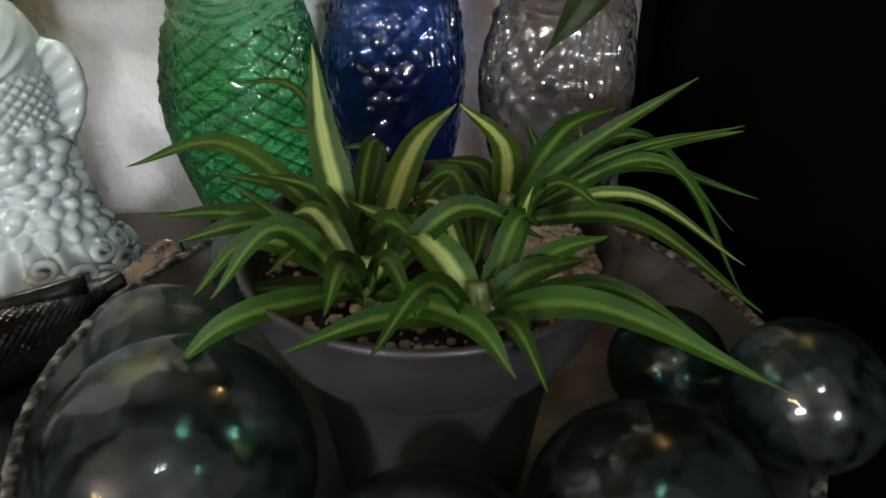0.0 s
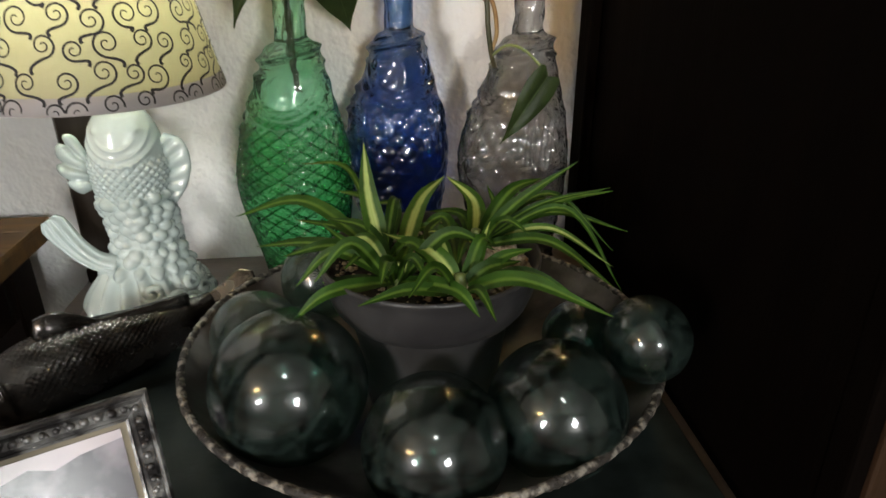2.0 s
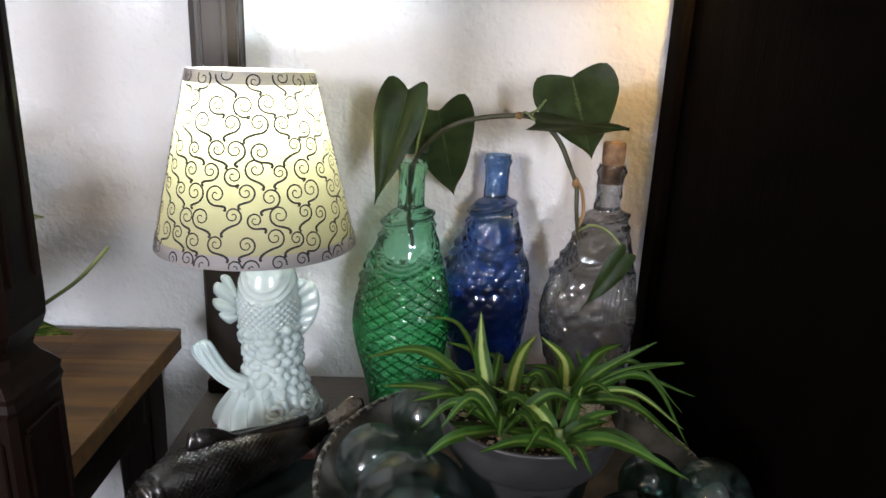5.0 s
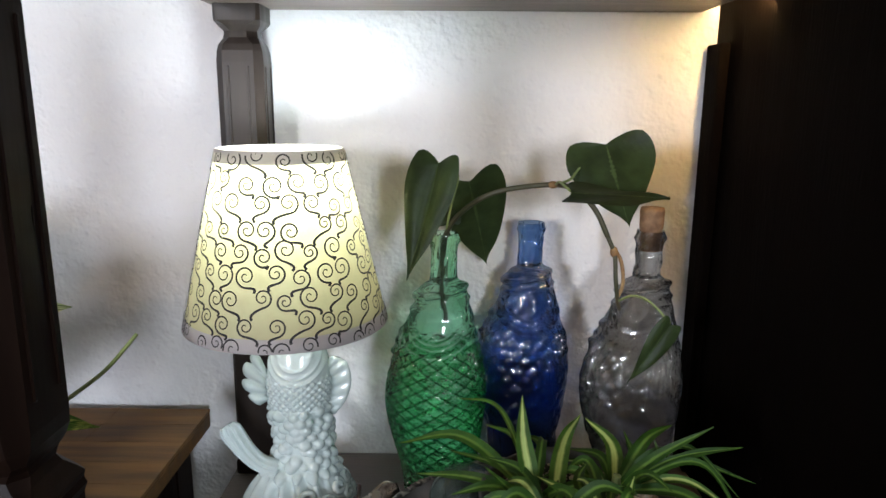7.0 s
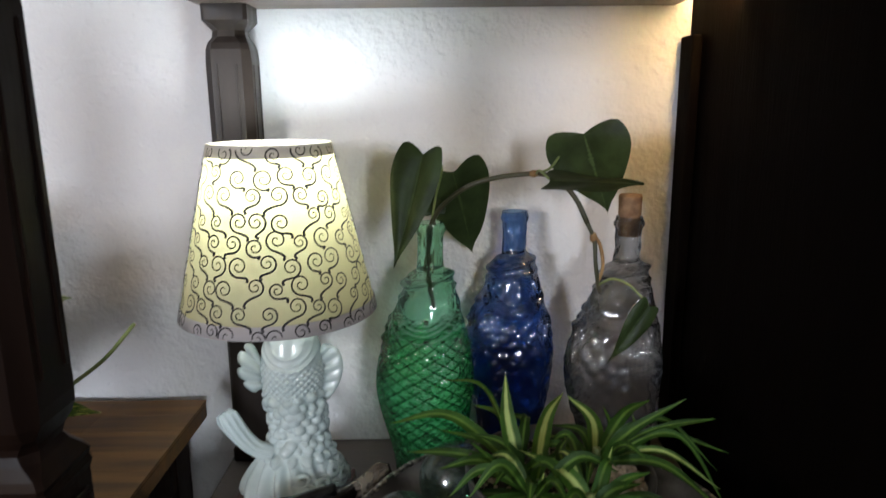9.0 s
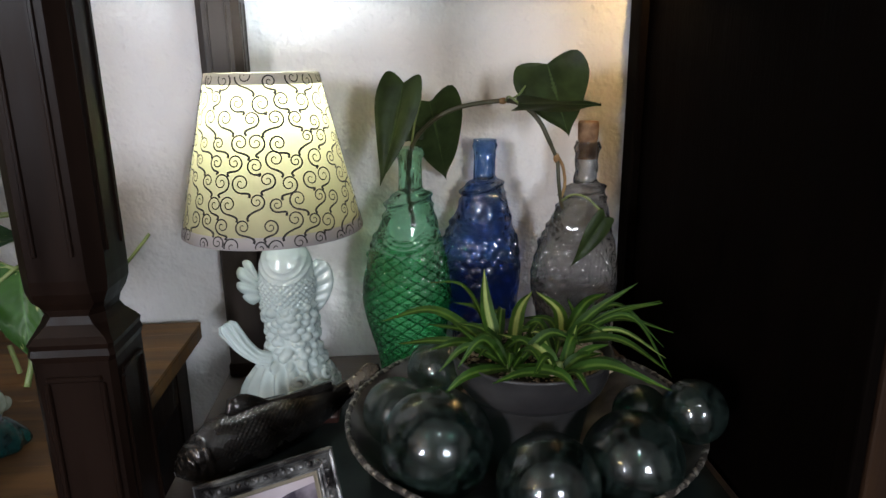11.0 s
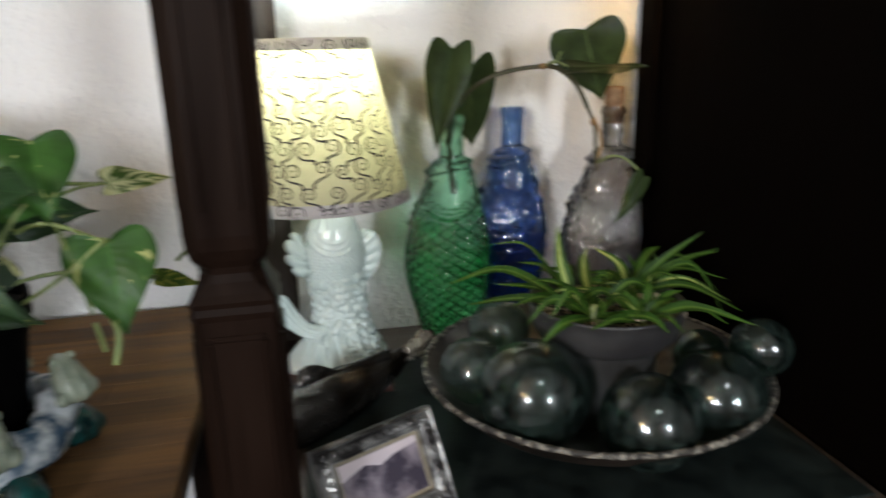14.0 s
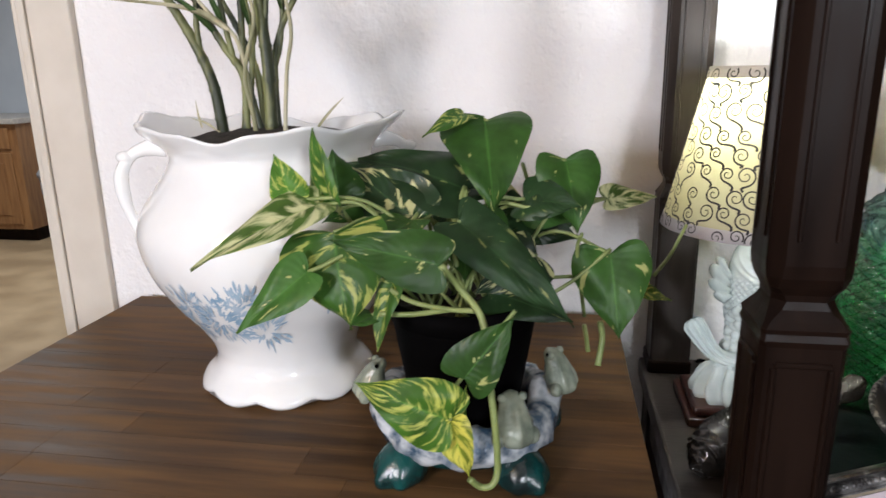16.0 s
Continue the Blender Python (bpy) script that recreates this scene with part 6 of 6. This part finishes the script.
for a in (-2.2, -0.80, 0.6, 2.4):
    # splayed feet with three toes
    c = Vector((FX + 0.090 * math.cos(a), FY + 0.090 * math.sin(a), LEFT_Z))
    rings = []
    for z, r in ((0.0, 0.019), (0.002, 0.0225), (0.006, 0.0250), (0.012, 0.0262), (0.019, 0.0255), (0.026, 0.0225), (0.032, 0.0175), (0.037, 0.010), (0.039, 0.003)):
        rings.append(circle(c.x, c.y, LEFT_Z + z, r, 48, lambda b, q: q * (1 + 0.30 * max(0, math.cos(b - a)) ** 2 * max(0, 1 - z / 0.026) * (1 + 0.6 * math.cos(7 * (b - a))))))
    part("foot", skin(rings), TEAL, planter, "teal glazed foot")


def frog(px, py, pz, turn, size):
    """A squatting frog: an egg-shaped ribbed body rising to a blunt head, two eyes, folded hind legs."""
    bm = bmesh.new()
    m = Matrix.Translation((px, py, pz)) @ Matrix.Rotation(turn, 4, "Z") @ Matrix.Scale(size, 4)
    rings = []
    for i in range(25):
        s = i / 24
        r = spline(s, [0, 0.06, 0.2, 0.45, 0.65, 0.8, 0.9, 0.97, 1.0], [0.35, 0.70, 0.92, 0.90, 0.72, 0.62, 0.50, 0.28, 0.05])
        cy = -0.75 * s * s
        ring = []
        for j in range(36):
            a = 2 * math.pi * j / 36
            q = r * (1 + 0.085 * math.cos(8 * a) * max(0, math.sin(a)) * min(1, s * 4, (1 - s) * 4))
            ring.append(m @ Vector((q * 0.92 * math.cos(a), cy + q * 0.86 * math.sin(a), 2.25 * s - 0.1)))
        rings.append(ring)
    skin(rings, bm=bm)
    return bm, m


for a, r, z, turn, size in ((-0.93, 0.098, 0.050, -2.75, 0.0220), (0.05, 0.102, 0.066, -2.1, 0.0205), (-2.9, 0.102, 0.060, 1.8, 0.0200), (1.5, 0.098, 0.058, 0.0, 0.023)):
    bm, m = frog(FX + r * math.cos(a), FY + r * math.sin(a), LEFT_Z + z, turn, size)
    f = part("frog", bm, FROG, planter, "grey-green glazed frog")
    for side in (-1, 1):
        part("eye", ball(m @ Vector((side * 0.46, -0.46, 1.92)), 0.21 * size, sub=3), FROG, f)
        part("pupil", ball(m @ Vector((side * 0.58, -0.52, 1.97)), 0.115 * size, sub=2), POT_BLACK, f)
        part("hind_leg", ball(m @ Vector((side * 0.74, 0.10, 0.35)), 0.42 * size, sub=3, squash=(0.8, 1.0, 0.9)), FROG, f)
        part("foot", ball(m @ Vector((side * 0.66, -0.72, 0.05)), 0.26 * size, sub=3, squash=(0.8, 1.3, 0.45)), FROG, f)
        part("front_leg", ball(m @ Vector((side * 0.30, -0.86, 0.35)), 0.22 * size, sub=3, squash=(0.7, 0.8, 1.6)), FROG, f)
black = thing("nursery_pot", (FX, FY, LEFT_Z + 0.036), "black plastic nursery pot inside the frog planter", "plant pot")
part("body", skin([circle(FX, FY, z, r, 48) for r, z in ((0.052, LEFT_Z + 0.037), (0.056, LEFT_Z + 0.045), (0.074, LEFT_Z + 0.150))], True, True, False), POT_BLACK, black)
part("rim", skin([circle(FX, FY, z, r, 48) for r, z in ((0.0735, LEFT_Z + 0.149), (0.077, LEFT_Z + 0.151), (0.0775, LEFT_Z + 0.172), (0.0735, LEFT_Z + 0.172), (0.0715, LEFT_Z + 0.150))], True, False, False), POT_BLACK, black)
solid("pothos_soil", soil_disc(FX, FY, LEFT_Z + 0.158, 0.0725, 9.0), SOIL, "dark soil in the black pot", "soil", kind="stuff", smooth=True)
pothos = thing("pothos", (FX, FY, LEFT_Z + 0.16), "trailing golden pothos with yellow-marbled green leaves in black pot", "plant")
leaf_count = [0]


def pothos_leaf(base, tip, width, mat, face, fold, droop, lobes=0.13):
    """A marbled blade with its stalk coming from the pot."""
    k = leaf_count[0]
    leaf_count[0] += 1
    pale = mat in (POTHOS_YELLOW, POTHOS_GOLD, POTHOS_CREAM)
    heart_leaf(pothos, base, tip, width * 1.25, mat, face, fold, droop, 0.06, k, "yellow-green marbled leaf" if pale else "", lobes)
    b = Vector(base)
    root = Vector((FX + 0.035 * math.cos(k * 2.4), FY + 0.035 * math.sin(k * 2.4), LEFT_Z + 0.15))
    if (b - root).length < 0.26 and b.y > 0.085:
        up = root.lerp(b, 0.55) + Vector((0, 0, 0.045))
        up.z = min(up.z, max(b.z, root.z) + 0.02)
        vine_stem(pothos, [root, up, b], 0.0020, name="leaf_stalk")


pothos_leaf((-0.622, 0.210, 1.143), (-0.605, 0.130, 1.070), 0.072, POTHOS, (0.1, -0.9, 0.4), 0.25, 0.25)
pothos_leaf((-0.641, 0.200, 1.148), (-0.676, 0.160, 1.133), 0.020, POTHOS_PALE, (0, -0.6, 0.8), 0.20, 0.20)
pothos_leaf((-0.634, 0.170, 1.077), (-0.755, 0.200, 1.115), 0.064, POTHOS_DARK, (-0.1, -0.6, 0.8), 0.20, 0.30)
pothos_leaf((-0.681, 0.150, 1.050), (-0.763, 0.190, 1.099), 0.060, POTHOS_SPLASH, (-0.2, -0.9, 0.3), 0.20, 0.15)
pothos_leaf((-0.765, 0.150, 1.060), (-0.776, 0.130, 1.140), 0.036, POTHOS_PALE, (-0.5, -0.9, 0.1), 0.50, 0.10)
pothos_leaf((-0.798, 0.130, 1.074), (-0.814, 0.130, 1.117), 0.029, POTHOS_YELLOW, (0.3, -0.95, 0.2), 0.30, 0.10)
pothos_leaf((-0.765, 0.170, 1.068), (-0.773, 0.180, 1.116), 0.044, POTHOS, (0.2, -0.95, 0.3), 0.30, 0.10)
pothos_leaf((-0.773, 0.130, 1.069), (-0.867, 0.050, 1.032), 0.040, POTHOS_CREAM, (-0.2, -0.75, 0.65), 0.35, 0.22)
pothos_leaf((-0.643, 0.060, 1.033), (-0.736, 0.050, 1.055), 0.042, POTHOS, (0.05, -0.93, 0.35), 0.16, 0.10)
pothos_leaf((-0.752, 0.110, 1.047), (-0.735, 0.080, 0.962), 0.094, POTHOS_PALE, (-0.2, -0.93, 0.3), 0.10, 0.25)
pothos_leaf((-0.772, 0.090, 1.014), (-0.835, 0.060, 0.963), 0.038, POTHOS, (-0.2, -0.9, 0.4), 0.30, 0.15)
pothos_leaf((-0.695, 0.100, 1.003), (-0.709, 0.080, 0.943), 0.024, POTHOS_PALE, (-0.5, -0.9, 0.2), 0.50, 0.10)
pothos_leaf((-0.715, 0.100, 0.970), (-0.731, 0.080, 0.968), 0.021, POTHOS, (-0.2, -0.6, 0.7), 0.30, 0.20)
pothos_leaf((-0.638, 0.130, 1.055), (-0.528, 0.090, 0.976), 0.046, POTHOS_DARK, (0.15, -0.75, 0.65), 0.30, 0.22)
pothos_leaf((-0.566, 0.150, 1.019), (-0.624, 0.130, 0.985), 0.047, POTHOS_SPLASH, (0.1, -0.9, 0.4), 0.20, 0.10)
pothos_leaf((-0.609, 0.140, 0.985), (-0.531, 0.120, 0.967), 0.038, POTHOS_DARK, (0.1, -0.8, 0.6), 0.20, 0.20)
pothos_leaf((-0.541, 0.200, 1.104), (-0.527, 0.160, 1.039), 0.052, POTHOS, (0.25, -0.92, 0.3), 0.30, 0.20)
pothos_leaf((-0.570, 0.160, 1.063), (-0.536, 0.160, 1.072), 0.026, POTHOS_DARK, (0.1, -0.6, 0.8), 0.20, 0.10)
pothos_leaf((-0.498, 0.240, 1.058), (-0.442, 0.260, 1.060), 0.026, POTHOS_CREAM, (0, -0.75, 0.65), 0.20, 0.25)
pothos_leaf((-0.494, 0.200, 1.010), (-0.483, 0.170, 0.929), 0.064, POTHOS, (0.1, -0.97, 0.2), 0.16, 0.14, 0.2)
pothos_leaf((-0.461, 0.220, 0.966), (-0.421, 0.250, 0.946), 0.016, POTHOS_YELLOW, (0.1, -0.7, 0.7), 0.30, 0.10)
pothos_leaf((-0.621, 0.035, 0.943), (-0.580, 0.032, 1.000), 0.038, POTHOS, (-0.1, -0.95, 0.2), 0.25, 0.10)
pothos_leaf((-0.632, 0.030, 0.906), (-0.709, 0.013, 0.944), 0.048, POTHOS_YELLOW, (0.05, -0.93, 0.35), 0.20, 0.12)
pothos_leaf((-0.632, 0.030, 0.907), (-0.617, 0.030, 0.851), 0.032, POTHOS_GOLD, (-0.3, -0.93, 0.1), 0.40, 0.10)
pothos_leaf((-0.630, 0.035, 0.901), (-0.618, 0.030, 0.939), 0.012, POTHOS_YELLOW, (0.5, -0.85, 0.1), 0.50, 0.05)
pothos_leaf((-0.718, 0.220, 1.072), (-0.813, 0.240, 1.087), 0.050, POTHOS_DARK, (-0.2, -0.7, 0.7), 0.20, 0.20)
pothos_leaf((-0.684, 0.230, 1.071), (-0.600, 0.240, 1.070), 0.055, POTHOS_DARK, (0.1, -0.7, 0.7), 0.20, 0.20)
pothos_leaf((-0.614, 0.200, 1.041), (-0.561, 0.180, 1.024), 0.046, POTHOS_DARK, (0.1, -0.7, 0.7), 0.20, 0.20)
vine_stem(pothos, [(-0.643, 0.060, 1.033), (-0.627, 0.070, 1.008), (-0.610, 0.060, 0.991), (-0.603, 0.050, 0.967), (-0.600, 0.045, 0.935), (-0.595, 0.040, 0.896), (-0.593, 0.040, 0.858), (-0.597, 0.035, 0.845), (-0.607, 0.035, 0.842), (-0.616, 0.030, 0.852)], 0.0030)
vine_stem(pothos, [(-0.580, 0.050, 0.999), (-0.595, 0.050, 0.979), (-0.604, 0.050, 0.966)], 0.0018)
vine_stem(pothos, [(-0.598, 0.045, 0.930), (-0.608, 0.045, 0.938), (-0.619, 0.050, 0.943)], 0.0018)
vine_stem(pothos, [(-0.632, 0.030, 0.906), (-0.632, 0.040, 0.925), (-0.622, 0.050, 0.941)], 0.0018)
vine_stem(pothos, [(-0.695, 0.090, 1.000), (-0.675, 0.090, 0.989), (-0.642, 0.080, 0.987), (-0.616, 0.070, 0.990)], 0.0024)
vine_stem(pothos, [(-0.706, 0.090, 0.976), (-0.675, 0.090, 0.977), (-0.637, 0.080, 0.987)], 0.0026)
vine_stem(pothos, [(-0.501, 0.200, 0.936), (-0.498, 0.200, 0.917), (-0.502, 0.190, 0.891)], 0.0032)
vine_stem(pothos, [(-0.517, 0.200, 0.932), (-0.514, 0.200, 0.916), (-0.512, 0.200, 0.902)], 0.0024)
vine_stem(pothos, [(-0.444, 0.240, 0.976), (-0.424, 0.270, 0.991), (-0.411, 0.290, 1.008), (-0.404, 0.300, 1.018)], 0.0020)
vine_stem(pothos, [(-0.524, 0.170, 1.036), (-0.527, 0.190, 1.011), (-0.517, 0.200, 0.941)], 0.0020)
vine_stem(pothos, [(-0.584, 0.220, 1.097), (-0.576, 0.200, 1.077), (-0.567, 0.170, 1.064)], 0.0022)
vine_stem(pothos, [(-0.498, 0.240, 1.058), (-0.513, 0.200, 1.061), (-0.532, 0.180, 1.053)], 0.0016)
vine_stem(pothos, [(-0.637, 0.170, 1.081), (-0.644, 0.150, 1.052), (-0.639, 0.120, 1.016), (-0.629, 0.130, 0.974)], 0.0026)
vine_stem(pothos, [(-0.787, 0.170, 1.102), (-0.771, 0.170, 1.068), (-0.741, 0.160, 1.030), (-0.705, 0.150, 0.975)], 0.0024)
vine_stem(pothos, [(-0.494, 0.200, 1.014), (-0.533, 0.180, 0.984), (-0.577, 0.170, 0.959)], 0.0020)
rnd = random.Random(12)
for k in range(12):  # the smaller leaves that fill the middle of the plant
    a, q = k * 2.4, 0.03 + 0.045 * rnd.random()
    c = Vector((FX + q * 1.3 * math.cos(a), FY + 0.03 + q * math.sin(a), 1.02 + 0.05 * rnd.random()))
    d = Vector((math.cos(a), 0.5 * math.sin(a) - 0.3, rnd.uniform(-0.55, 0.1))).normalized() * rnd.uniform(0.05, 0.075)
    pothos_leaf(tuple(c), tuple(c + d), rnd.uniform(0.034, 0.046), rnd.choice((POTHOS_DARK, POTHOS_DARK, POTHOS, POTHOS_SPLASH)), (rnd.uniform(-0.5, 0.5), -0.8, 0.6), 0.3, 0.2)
